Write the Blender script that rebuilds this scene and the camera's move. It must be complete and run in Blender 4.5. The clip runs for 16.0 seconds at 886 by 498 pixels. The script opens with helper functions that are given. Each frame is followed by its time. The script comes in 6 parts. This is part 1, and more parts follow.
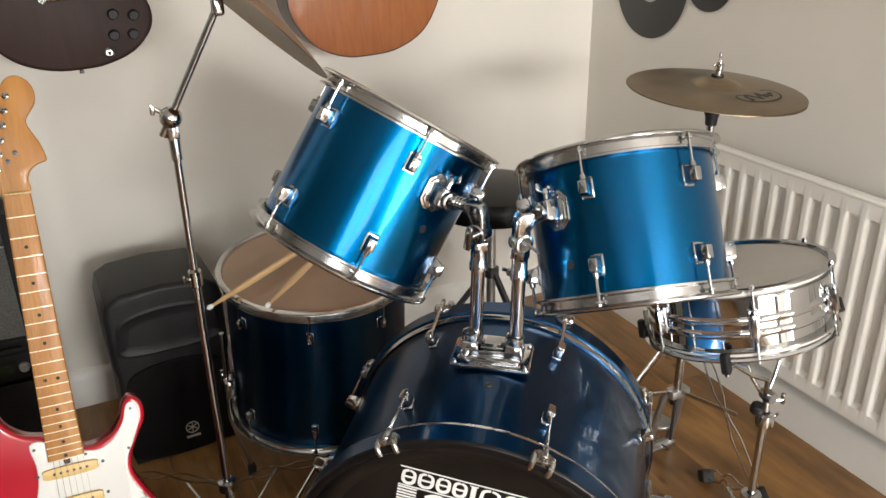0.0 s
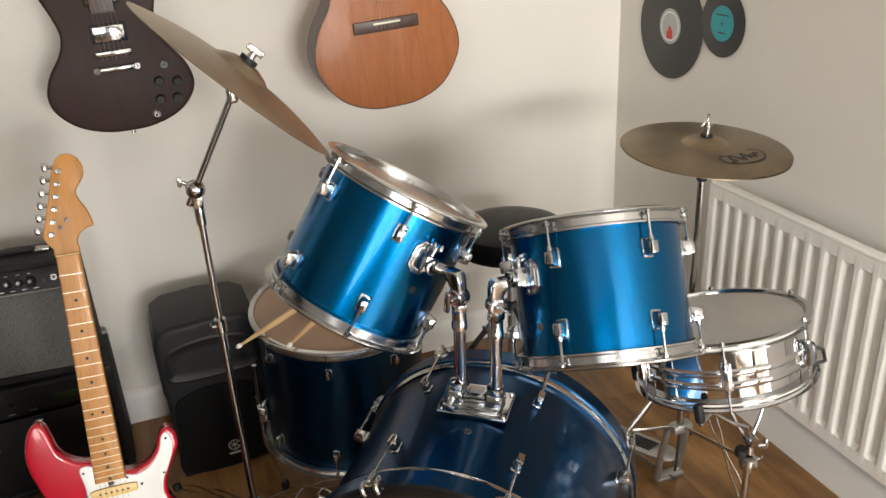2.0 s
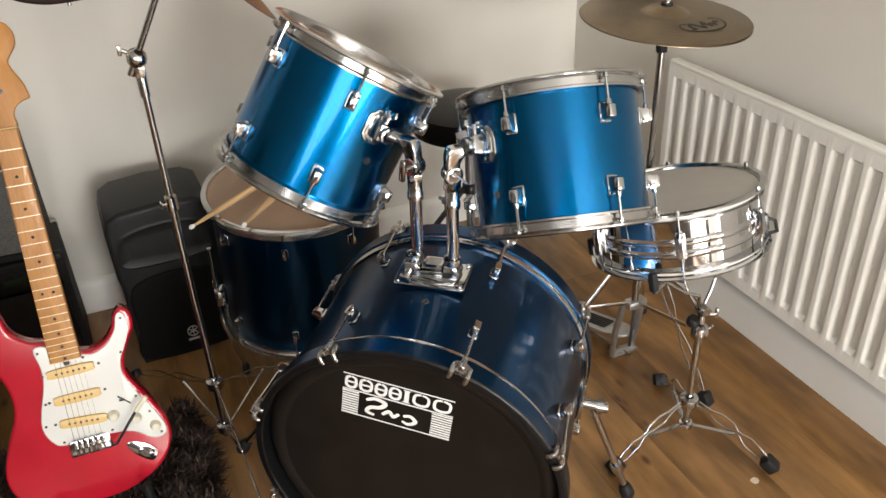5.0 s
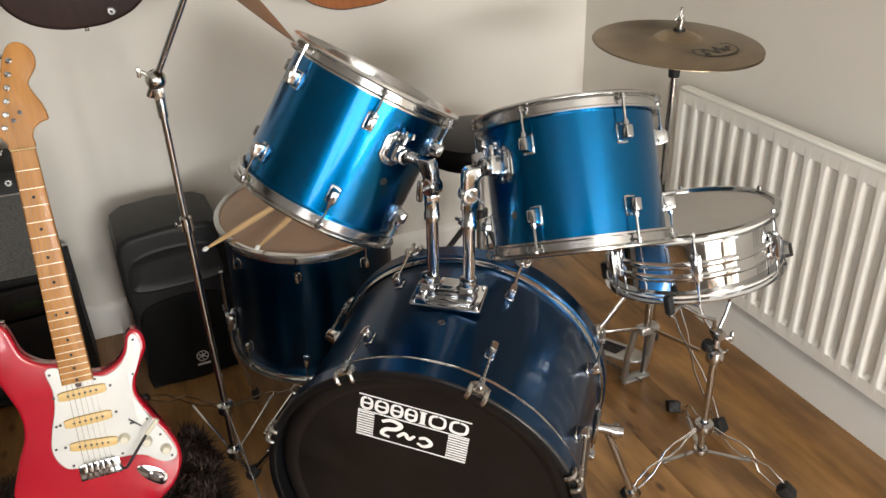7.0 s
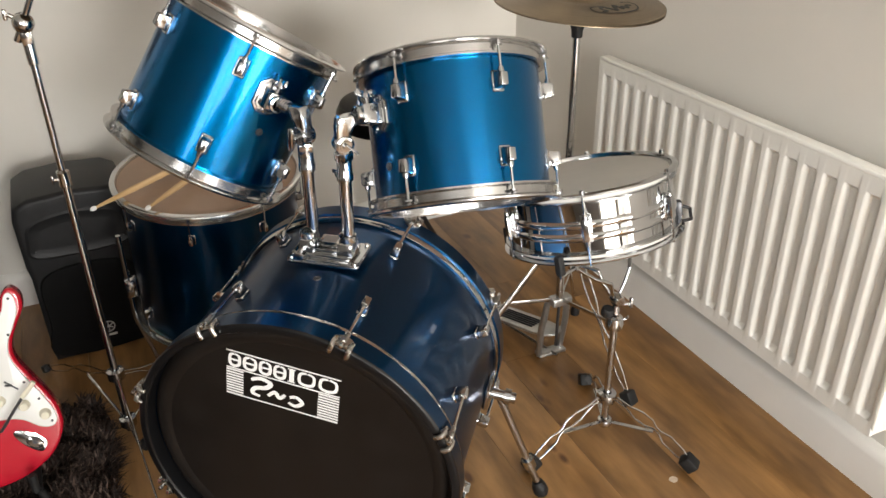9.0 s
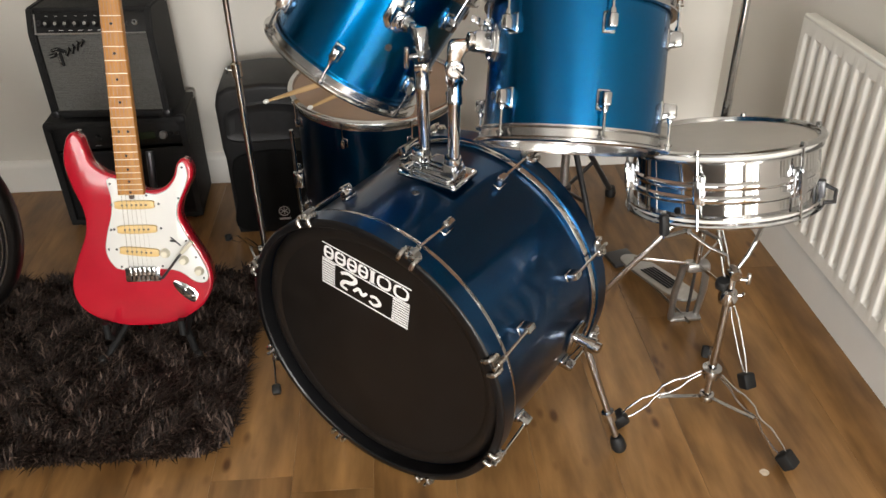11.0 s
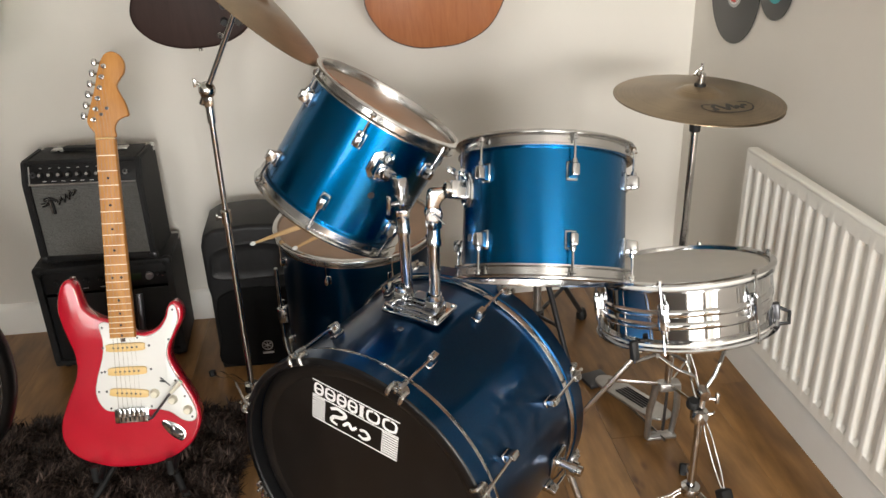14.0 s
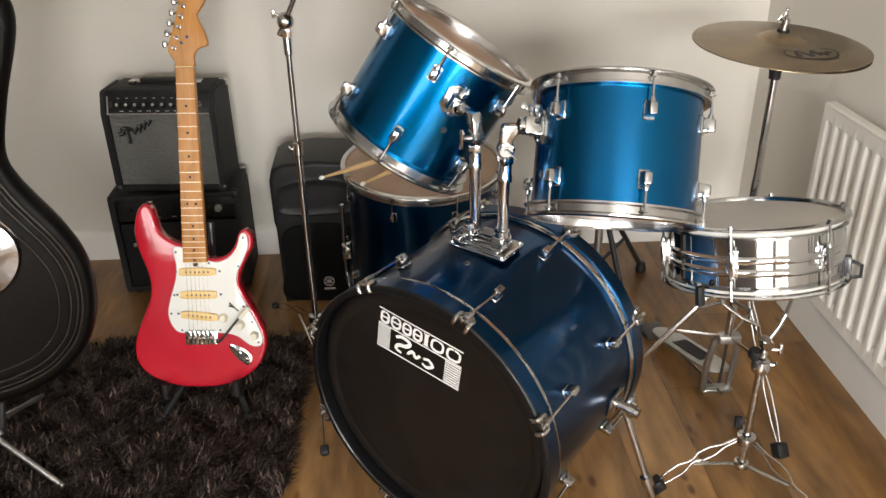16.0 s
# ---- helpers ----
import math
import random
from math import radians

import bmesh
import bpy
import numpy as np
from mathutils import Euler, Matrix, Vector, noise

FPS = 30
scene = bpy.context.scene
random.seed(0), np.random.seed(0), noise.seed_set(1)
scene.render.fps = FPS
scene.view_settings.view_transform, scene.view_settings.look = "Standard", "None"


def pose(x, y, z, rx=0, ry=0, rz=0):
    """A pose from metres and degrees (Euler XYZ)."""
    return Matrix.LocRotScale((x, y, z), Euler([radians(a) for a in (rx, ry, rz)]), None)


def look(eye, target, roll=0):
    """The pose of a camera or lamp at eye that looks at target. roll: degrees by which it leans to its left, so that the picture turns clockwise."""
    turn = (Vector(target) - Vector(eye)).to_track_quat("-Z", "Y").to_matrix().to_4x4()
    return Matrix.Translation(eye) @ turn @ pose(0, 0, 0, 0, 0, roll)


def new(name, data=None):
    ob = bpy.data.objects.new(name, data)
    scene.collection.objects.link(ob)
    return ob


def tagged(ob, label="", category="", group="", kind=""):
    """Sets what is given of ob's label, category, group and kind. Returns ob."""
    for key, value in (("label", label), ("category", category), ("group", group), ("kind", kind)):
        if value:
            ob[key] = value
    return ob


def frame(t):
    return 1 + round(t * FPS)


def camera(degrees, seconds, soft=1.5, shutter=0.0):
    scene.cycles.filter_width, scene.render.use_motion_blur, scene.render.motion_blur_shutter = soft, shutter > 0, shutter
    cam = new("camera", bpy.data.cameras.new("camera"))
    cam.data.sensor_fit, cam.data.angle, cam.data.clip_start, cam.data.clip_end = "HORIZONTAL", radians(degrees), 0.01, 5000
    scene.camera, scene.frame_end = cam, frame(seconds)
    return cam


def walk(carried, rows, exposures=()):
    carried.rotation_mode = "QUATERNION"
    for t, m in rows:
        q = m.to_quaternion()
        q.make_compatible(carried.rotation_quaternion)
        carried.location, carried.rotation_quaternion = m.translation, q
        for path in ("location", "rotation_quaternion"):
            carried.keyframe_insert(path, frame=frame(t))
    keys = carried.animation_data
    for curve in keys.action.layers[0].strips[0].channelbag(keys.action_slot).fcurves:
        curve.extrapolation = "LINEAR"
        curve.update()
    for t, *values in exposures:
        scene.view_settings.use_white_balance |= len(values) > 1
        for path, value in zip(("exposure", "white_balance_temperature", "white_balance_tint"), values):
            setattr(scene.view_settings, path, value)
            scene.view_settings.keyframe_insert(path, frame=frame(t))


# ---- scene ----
cam = camera(57.5, 16.0)
PATH = [
    (0, (0.099, 0.023, 1.287), (0.897, 1.67, 0.481), -1.0),
    (0.5, (0.152, -0.049, 1.291), (0.888, 1.607, 0.446), -1.7),
    (1, (0.187, -0.081, 1.335), (0.818, 1.599, 0.454), -2.4),
    (1.5, (0.205, -0.109, 1.398), (0.815, 1.595, 0.547), -2.8),
    (2, (0.22, -0.121, 1.45), (0.828, 1.6, 0.632), -3.3),
    (2.5, (0.221, -0.124, 1.461), (0.82, 1.581, 0.604), -3.5),
    (3, (0.225, -0.127, 1.415), (0.812, 1.492, 0.398), -3.6),
    (3.5, (0.227, -0.125, 1.398), (0.823, 1.434, 0.297), -3.6),
    (4, (0.223, -0.133, 1.389), (0.847, 1.432, 0.312), -3.4),
    (4.2, (0.223, -0.133, 1.391), (0.855, 1.439, 0.328), -3.3),
    (6.3, (0.207, -0.132, 1.373), (0.864, 1.478, 0.386), -1.7),
    (6.5, (0.201, -0.135, 1.377), (0.862, 1.482, 0.402), -1.7),
    (7, (0.193, -0.131, 1.366), (0.856, 1.495, 0.409), -2.5),
    (7.5, (0.171, -0.133, 1.348), (0.863, 1.478, 0.386), -4.3),
    (8, (0.143, -0.146, 1.312), (0.945, 1.421, 0.361), -3.7),
    (8.2, (0.169, -0.161, 1.302), (0.979, 1.407, 0.36), -3.1),
    (10.3, (0.606, -0.229, 1.251), (0.818, 1.439, 0.168), 0.2),
    (10.5, (0.618, -0.242, 1.257), (0.744, 1.425, 0.159), -0.4),
    (11, (0.602, -0.305, 1.274), (0.703, 1.373, 0.191), -1.1),
    (11.5, (0.581, -0.347, 1.297), (0.716, 1.376, 0.291), -0.5),
    (12, (0.57, -0.365, 1.316), (0.729, 1.399, 0.388), 0.0),
    (12.5, (0.561, -0.369, 1.343), (0.726, 1.436, 0.497), -0.1),
    (13, (0.563, -0.366, 1.359), (0.736, 1.463, 0.57), -0.4),
    (13.5, (0.567, -0.368, 1.358), (0.756, 1.461, 0.571), -0.9),
    (14, (0.577, -0.371, 1.347), (0.768, 1.44, 0.519), -1.9),
    (14.5, (0.581, -0.376, 1.329), (0.771, 1.412, 0.454), -2.4),
    (15, (0.584, -0.385, 1.321), (0.771, 1.386, 0.409), -2.4),
    (15.5, (0.567, -0.395, 1.314), (0.717, 1.372, 0.39), -1.8),
    (16, (0.537, -0.404, 1.314), (0.6, 1.373, 0.398), -1.0),
]
walk(cam, [(t, look(eye, target, roll)) for t, eye, target, roll in PATH])

# ---- world and light ----
world = bpy.data.worlds.new("sky")
scene.world = world
world.use_nodes = True
wn = world.node_tree
sky = wn.nodes.new("ShaderNodeTexSky")
sky.sky_type = "NISHITA"
sky.sun_disc = False
sky.sun_elevation = radians(35)
sky.sun_rotation = radians(200)
wn.links.new(sky.outputs[0], wn.nodes["Background"].inputs[0])
wn.nodes["Background"].inputs[1].default_value = 0.12

# room: back wall at y 2.17, right wall at x 1.68, the other two behind the camera
X0, X1, Y0, Y1, H = -2.3, 1.676, -3.1, 2.172, 2.4
# glazed openings: (from, to, sill, head) along each wall
WIN_FRONT = (0.0, 1.44, 0.03, 1.84)
WIN_RIGHT = (-1.0, -0.2, 0.15, 1.15)
WIN_LEFT = (-1.55, -0.25, 0.90, 2.10)
# added, unseen: a return wall behind the camera hides the far end's left part and dims door light there
RETX, RETY, PASX = 0.34, -1.75, -0.12
DAY = (1.0, 0.98, 0.945)


def area_light(name, m, w, h, power, colour):
    d = bpy.data.lights.new(name, "AREA")
    d.shape, d.size, d.size_y, d.energy, d.color = "RECTANGLE", w, h, power, colour
    ob = new(name, d)
    ob.matrix_world = m
    return ob


# daylight: bright sky in the upper part of the glazed door, dimmer ground in the lower part
area_light("door_sky_light", pose(0.72, Y0 - 0.07, 1.55, 90, 0, 0), 1.30, 0.42, 138, DAY)
area_light("door_ground_light", pose(0.72, Y0 - 0.07, 0.71, 90, 0, 0), 1.30, 1.22, 76, DAY)
# assumed window in the added return wall, for shadows that fall rightwards
area_light("left_window_light", pose(-0.90, RETY - 0.06, 1.50, 90, 0, 0), 1.16, 1.06, 28, DAY)
area_light("side_window_light", pose(X1 + 0.07, -0.6, 0.65, 90, 0, 90), 0.68, 0.88, 13, DAY)
scene.view_settings.exposure = 0.0


# ---- materials ----
def material(name, colour, rough=0.5, metal=0.0, coat=0.0, var=0.0, scale=8.0, bump=0.0, bscale=60.0, rough_var=0.0, colour2=None, stretch=(1, 1, 1), spec=0.5, coat_rough=0.05):
    m = bpy.data.materials.new(name)
    m.use_nodes = True
    nt = m.node_tree
    b = nt.nodes["Principled BSDF"]
    b.inputs["Base Color"].default_value = (*colour, 1)
    b.inputs["Roughness"].default_value = rough
    b.inputs["Metallic"].default_value = metal
    b.inputs["Coat Weight"].default_value = coat
    b.inputs["Coat Roughness"].default_value = coat_rough
    b.inputs["Specular IOR Level"].default_value = spec
    tc = nt.nodes.new("ShaderNodeTexCoord")
    mp = nt.nodes.new("ShaderNodeMapping")
    mp.inputs["Scale"].default_value = stretch
    nt.links.new(tc.outputs["Object"], mp.inputs[0])
    if var or rough_var or colour2:
        n = nt.nodes.new("ShaderNodeTexNoise")
        n.inputs["Scale"].default_value = scale
        n.inputs["Detail"].default_value = 6
        n.inputs["Roughness"].default_value = 0.6
        nt.links.new(mp.outputs[0], n.inputs["Vector"])
        r = nt.nodes.new("ShaderNodeValToRGB")
        c2 = colour2 or tuple(c * (1 - var) for c in colour)
        c1 = colour if colour2 else tuple(min(1, c * (1 + var)) for c in colour)
        r.color_ramp.elements[0].position, r.color_ramp.elements[1].position = 0.3, 0.7
        r.color_ramp.elements[0].color, r.color_ramp.elements[1].color = (*c2, 1), (*c1, 1)
        nt.links.new(n.outputs[0], r.inputs[0])
        nt.links.new(r.outputs[0], b.inputs["Base Color"])
        if rough_var:
            mr = nt.nodes.new("ShaderNodeMapRange")
            mr.inputs["To Min"].default_value = max(0.02, rough - rough_var)
            mr.inputs["To Max"].default_value = rough + rough_var
            nt.links.new(n.outputs[0], mr.inputs[0])
            nt.links.new(mr.outputs[0], b.inputs["Roughness"])
    if bump:
        n2 = nt.nodes.new("ShaderNodeTexNoise")
        n2.inputs["Scale"].default_value = bscale
        n2.inputs["Detail"].default_value = 4
        nt.links.new(mp.outputs[0], n2.inputs["Vector"])
        bp = nt.nodes.new("ShaderNodeBump")
        bp.inputs["Strength"].default_value = bump
        bp.inputs["Distance"].default_value = 0.002
        nt.links.new(n2.outputs[0], bp.inputs["Height"])
        nt.links.new(bp.outputs[0], b.inputs["Normal"])
    return m


def wood_material(name, dark, light, rough, along, ring=2.0, random_tint=0.0, knots=False, coat=0.0, spec=0.5, fine=0.3):
    """Long grain along one axis of the object; each piece shifts by its own random number."""
    m = bpy.data.materials.new(name)
    m.use_nodes = True
    nt = m.node_tree
    b = nt.nodes["Principled BSDF"]
    b.inputs["Roughness"].default_value = rough
    b.inputs["Coat Weight"].default_value = coat
    b.inputs["Specular IOR Level"].default_value = spec
    tc = nt.nodes.new("ShaderNodeTexCoord")
    oi = nt.nodes.new("ShaderNodeObjectInfo")
    add = nt.nodes.new("ShaderNodeVectorMath")
    mul = nt.nodes.new("ShaderNodeVectorMath")
    mul.operation = "SCALE"
    mul.inputs[0].default_value = (13.0, 17.0, 5.0)
    nt.links.new(oi.outputs["Random"], mul.inputs["Scale"])
    nt.links.new(tc.outputs["Object"], add.inputs[0])
    nt.links.new(mul.outputs[0], add.inputs[1])
    mp = nt.nodes.new("ShaderNodeMapping")
    mp.inputs["Scale"].default_value = tuple(0.12 if k == along else 1.0 for k in range(3))
    nt.links.new(add.outputs[0], mp.inputs[0])
    n1 = nt.nodes.new("ShaderNodeTexNoise")
    n1.inputs["Scale"].default_value = 9.0 * ring
    n1.inputs["Detail"].default_value = 8
    n1.inputs["Distortion"].default_value = 1.2
    nt.links.new(mp.outputs[0], n1.inputs["Vector"])
    n2 = nt.nodes.new("ShaderNodeTexNoise")
    n2.inputs["Scale"].default_value = 90.0 * ring
    n2.inputs["Detail"].default_value = 3
    nt.links.new(mp.outputs[0], n2.inputs["Vector"])
    mx = nt.nodes.new("ShaderNodeMath")
    mx.operation = "MULTIPLY_ADD"
    mx.inputs[1].default_value = fine
    nt.links.new(n2.outputs[0], mx.inputs[0])
    nt.links.new(n1.outputs[0], mx.inputs[2])
    r = nt.nodes.new("ShaderNodeValToRGB")
    r.color_ramp.elements[0].position, r.color_ramp.elements[1].position = 0.45, 0.85
    r.color_ramp.elements[0].color, r.color_ramp.elements[1].color = (*dark, 1), (*light, 1)
    nt.links.new(mx.outputs[0], r.inputs[0])
    out = r.outputs[0]
    if random_tint:
        hs = nt.nodes.new("ShaderNodeHueSaturation")
        mr = nt.nodes.new("ShaderNodeMapRange")
        mr.inputs["To Min"].default_value, mr.inputs["To Max"].default_value = 1 - random_tint, 1 + random_tint
        nt.links.new(oi.outputs["Random"], mr.inputs[0])
        nt.links.new(mr.outputs[0], hs.inputs["Value"])
        nt.links.new(out, hs.inputs["Color"])
        out = hs.outputs[0]
    if knots:
        # cloudy darker and redder patches drawn out along the boards
        pmap = nt.nodes.new("ShaderNodeMapping")
        pmap.inputs["Scale"].default_value = tuple(0.28 if k == along else 1.0 for k in range(3))
        nt.links.new(add.outputs[0], pmap.inputs[0])
        patch = nt.nodes.new("ShaderNodeTexNoise")
        patch.inputs["Scale"].default_value = 22.0
        patch.inputs["Detail"].default_value = 7
        nt.links.new(pmap.outputs[0], patch.inputs["Vector"])
        pv = nt.nodes.new("ShaderNodeMapRange")
        pv.inputs["From Min"].default_value, pv.inputs["From Max"].default_value = 0.32, 0.68
        pv.inputs["To Min"].default_value, pv.inputs["To Max"].default_value = 0.70, 1.26
        nt.links.new(patch.outputs[0], pv.inputs[0])
        ph = nt.nodes.new("ShaderNodeHueSaturation")
        nt.links.new(pv.outputs[0], ph.inputs["Value"])
        nt.links.new(out, ph.inputs["Color"])
        out = ph.outputs[0]
        mk = nt.nodes.new("ShaderNodeMapping")
        mk.inputs["Scale"].default_value = tuple(0.45 if k == along else 1.0 for k in range(3))
        nt.links.new(add.outputs[0], mk.inputs[0])
        v = nt.nodes.new("ShaderNodeTexVoronoi")
        v.inputs["Scale"].default_value = 4.0
        nt.links.new(mk.outputs[0], v.inputs["Vector"])
        kr = nt.nodes.new("ShaderNodeValToRGB")
        kr.color_ramp.elements[0].position, kr.color_ramp.elements[1].position = 0.035, 0.13
        kr.color_ramp.elements[0].color, kr.color_ramp.elements[1].color = (0.16, 0.11, 0.08, 1), (1, 1, 1, 1)
        nt.links.new(v.outputs["Distance"], kr.inputs[0])
        mm = nt.nodes.new("ShaderNodeMix")
        mm.data_type, mm.blend_type = "RGBA", "MULTIPLY"
        mm.inputs["Factor"].default_value = 0.7
        nt.links.new(out, mm.inputs["A"])
        nt.links.new(kr.outputs[0], mm.inputs["B"])
        out = mm.outputs["Result"]
        # clusters of small dark pin knots
        v2 = nt.nodes.new("ShaderNodeTexVoronoi")
        v2.inputs["Scale"].default_value = 26.0
        nt.links.new(mk.outputs[0], v2.inputs["Vector"])
        pin = nt.nodes.new("ShaderNodeMapRange")
        pin.inputs["From Min"].default_value, pin.inputs["From Max"].default_value = 0.30, 0.12
        nt.links.new(v2.outputs["Distance"], pin.inputs[0])
        where = nt.nodes.new("ShaderNodeTexNoise")
        where.inputs["Scale"].default_value = 3.2
        nt.links.new(add.outputs[0], where.inputs["Vector"])
        wr = nt.nodes.new("ShaderNodeMapRange")
        wr.inputs["From Min"].default_value, wr.inputs["From Max"].default_value = 0.55, 0.63
        nt.links.new(where.outputs[0], wr.inputs[0])
        pm = nt.nodes.new("ShaderNodeMath")
        pm.operation = "MULTIPLY"
        nt.links.new(pin.outputs[0], pm.inputs[0])
        nt.links.new(wr.outputs[0], pm.inputs[1])
        m3 = nt.nodes.new("ShaderNodeMix")
        m3.data_type = "RGBA"
        nt.links.new(pm.outputs[0], m3.inputs["Factor"])
        nt.links.new(out, m3.inputs["A"])
        m3.inputs["B"].default_value = (0.085, 0.034, 0.012, 1)
        out = m3.outputs["Result"]
    nt.links.new(out, b.inputs["Base Color"])
    bp = nt.nodes.new("ShaderNodeBump")
    bp.inputs["Strength"].default_value = 0.12
    bp.inputs["Distance"].default_value = 0.001
    nt.links.new(mx.outputs[0], bp.inputs["Height"])
    nt.links.new(bp.outputs[0], b.inputs["Normal"])
    return m


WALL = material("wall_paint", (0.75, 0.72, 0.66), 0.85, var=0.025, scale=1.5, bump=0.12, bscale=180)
CEIL = material("ceiling_paint", (0.72, 0.71, 0.68), 0.9, bump=0.1, bscale=150)
GLOSSW = material("gloss_white_paint", (0.86, 0.845, 0.80), 0.3, var=0.03, scale=5, bump=0.03, bscale=40)
RADM = material("radiator_enamel", (0.88, 0.865, 0.81), 0.32, var=0.02, scale=4)
# walls out of view: tone chosen dark to cut bounce and deepen contrast
DIMWALL = material("unseen_wall_tone", (0.27, 0.262, 0.25), 0.85, var=0.04, scale=1.5, bump=0.1, bscale=180)
OAK = wood_material("oak_floor", (0.160, 0.078, 0.0245), (0.390, 0.211, 0.079), 0.30, 1, 0.75, 0.12, True, fine=0.2)
GAP = material("floor_joint", (0.13, 0.072, 0.034), 0.8)
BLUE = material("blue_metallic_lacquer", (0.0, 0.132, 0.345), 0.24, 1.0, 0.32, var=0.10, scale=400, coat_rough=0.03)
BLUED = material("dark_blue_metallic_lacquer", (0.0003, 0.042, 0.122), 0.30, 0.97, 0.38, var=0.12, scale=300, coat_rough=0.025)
CHROME = material("chrome", (0.52, 0.525, 0.53), 0.13, 1.0, rough_var=0.06, var=0.06, scale=30)
HOOP = material("pressed_steel_hoop", (0.57, 0.57, 0.565), 0.2, 1.0, rough_var=0.07, var=0.08, scale=30)
MIRROR = material("polished_chrome_shell", (0.62, 0.625, 0.63), 0.045, 1.0, rough_var=0.03, var=0.04, scale=25)
CHROMED = material("worn_chrome", (0.55, 0.545, 0.535), 0.16, 1.0, rough_var=0.08, var=0.12, scale=45)
NICKEL = material("worn_nickel", (0.52, 0.51, 0.49), 0.28, 1.0, rough_var=0.08, var=0.1, scale=40)
STEEL = material("grey_cast_metal", (0.46, 0.455, 0.445), 0.36, 0.9, var=0.15, scale=30, rough_var=0.1)
DARKST = material("dark_steel", (0.08, 0.08, 0.085), 0.35, 0.8, var=0.1, scale=30)
RUBBER = material("black_rubber", (0.011, 0.011, 0.011), 0.55, spec=0.35, var=0.2, scale=40)
BLKGLOSS = material("black_lacquer", (0.006, 0.006, 0.0065), 0.22, coat=0.4, var=0.2, scale=10)
HOOPBLK = material("black_hoop_paint", (0.006, 0.006, 0.0065), 0.28, spec=0.3, var=0.15, scale=14)
HEADBLK = material("black_drumhead", (0.0098, 0.0080, 0.0070), 0.42, spec=0.22, var=0.25, scale=12, rough_var=0.1)
HEADTAN = material("worn_tan_drumhead", (0.36, 0.24, 0.165), 0.4, var=0.12, scale=9, rough_var=0.1, coat=0.15)
HEADWHITE = material("coated_white_drumhead", (0.62, 0.60, 0.56), 0.45, var=0.07, scale=10, rough_var=0.08, bump=0.05, bscale=300)
WHITEINK = material("white_print", (0.85, 0.85, 0.84), 0.5)
DARKINK = material("dark_print", (0.02, 0.018, 0.015), 0.5)
STICKW = wood_material("drumstick_wood", (0.52, 0.33, 0.15), (0.72, 0.50, 0.27), 0.45, 2, 3.0)
REDPAINT = material("red_guitar_lacquer", (0.45, 0.0068, 0.022), 0.24, coat=0.9, var=0.09, scale=9, coat_rough=0.07, rough_var=0.10)
PGUARD = material("white_pickguard", (0.76, 0.76, 0.73), 0.28, var=0.02)
CREAM = material("aged_cream_plastic", (0.72, 0.50, 0.20), 0.35, var=0.06, scale=40)
CREAMW = material("ivory_plastic", (0.74, 0.70, 0.56), 0.3)
MAPLE = wood_material("maple_neck", (0.36, 0.150, 0.032), (0.50, 0.240, 0.066), 0.40, 1, 3.0, coat=0.08, spec=0.25)
MAHOG = wood_material("dark_mahogany", (0.024, 0.0115, 0.0095), (0.036, 0.0175, 0.014), 0.5, 1, 3.0, spec=0.25)
CEDAR = wood_material("orange_cedar_top", (0.29, 0.095, 0.030), (0.36, 0.128, 0.043), 0.4, 1, 6.0, coat=0.12, spec=0.3)
ROSEW = wood_material("dark_rosewood", (0.035, 0.017, 0.012), (0.08, 0.042, 0.03), 0.4, 1, 3.0)
GREENP = material("green_guitar_lacquer", (0.10, 0.33, 0.17), 0.25, coat=0.6, var=0.05)
TOLEX = material("black_tolex", (0.018, 0.018, 0.0185), 0.6, spec=0.25, var=0.2, scale=60, bump=0.5, bscale=700)
PLBLK = material("black_moulded_plastic", (0.015, 0.015, 0.0155), 0.42, spec=0.25, var=0.15, scale=60, bump=0.25, bscale=500)
VINYL = material("black_vinyl", (0.012, 0.012, 0.012), 0.28, spec=0.6, var=0.1)
LEATHER = material("black_leatherette", (0.0034, 0.0029, 0.0028), 0.28, spec=0.16, var=0.2, scale=20, bump=0.25, bscale=260)
LBLGREY = material("grey_record_label", (0.45, 0.47, 0.46), 0.6)
LBLRED = material("red_print", (0.62, 0.06, 0.05), 0.6)
LBLTEAL = material("teal_record_label", (0.03, 0.32, 0.36), 0.6, var=0.06)
LCD = material("dim_green_display", (0.030, 0.045, 0.022), 0.25)
SCUFF = material("pale_scuff", (0.62, 0.52, 0.42), 0.5, var=0.2, scale=120)
RUGM = material("dark_brown_pile", (0.030, 0.021, 0.018), 0.75, var=0.5, scale=25)
GRILLE = material("grey_grille_cloth", (0.20, 0.198, 0.190), 0.5, var=0.75, scale=420, bump=0.4, bscale=600)
FRETM = material("nickel_fret_wire", (0.78, 0.70, 0.52), 0.35, 0.8)
STRINGM = material("dull_wound_string", (0.24, 0.20, 0.15), 0.4, 0.8)
SILVER = material("silver_trim", (0.72, 0.72, 0.71), 0.35, 0.9)


# ---- mesh helpers ----
def finish(bm, angle=38):
    me = bpy.data.meshes.new("mesh")
    bmesh.ops.recalc_face_normals(bm, faces=bm.faces)
    bm.to_mesh(me)
    bm.free()
    me.shade_smooth()
    me.set_sharp_from_angle(angle=radians(angle))
    return me


def part(name, bm, mat, parent=None, label="", m=None):
    me = finish(bm)
    me.materials.append(mat)
    ob = new(name, me)
    if parent:
        ob.parent = parent
    if m is not None:
        ob.matrix_basis = m
    if label:
        tagged(ob, label)
    return ob


def thing(name, m, label, category, group="", kind=""):
    ob = new(name)
    ob.empty_display_size = 0.05
    ob.matrix_world = m
    return tagged(ob, label, category, group, kind)


def shift(bm, m):
    if m is not None:
        bm.transform(m)
    return bm


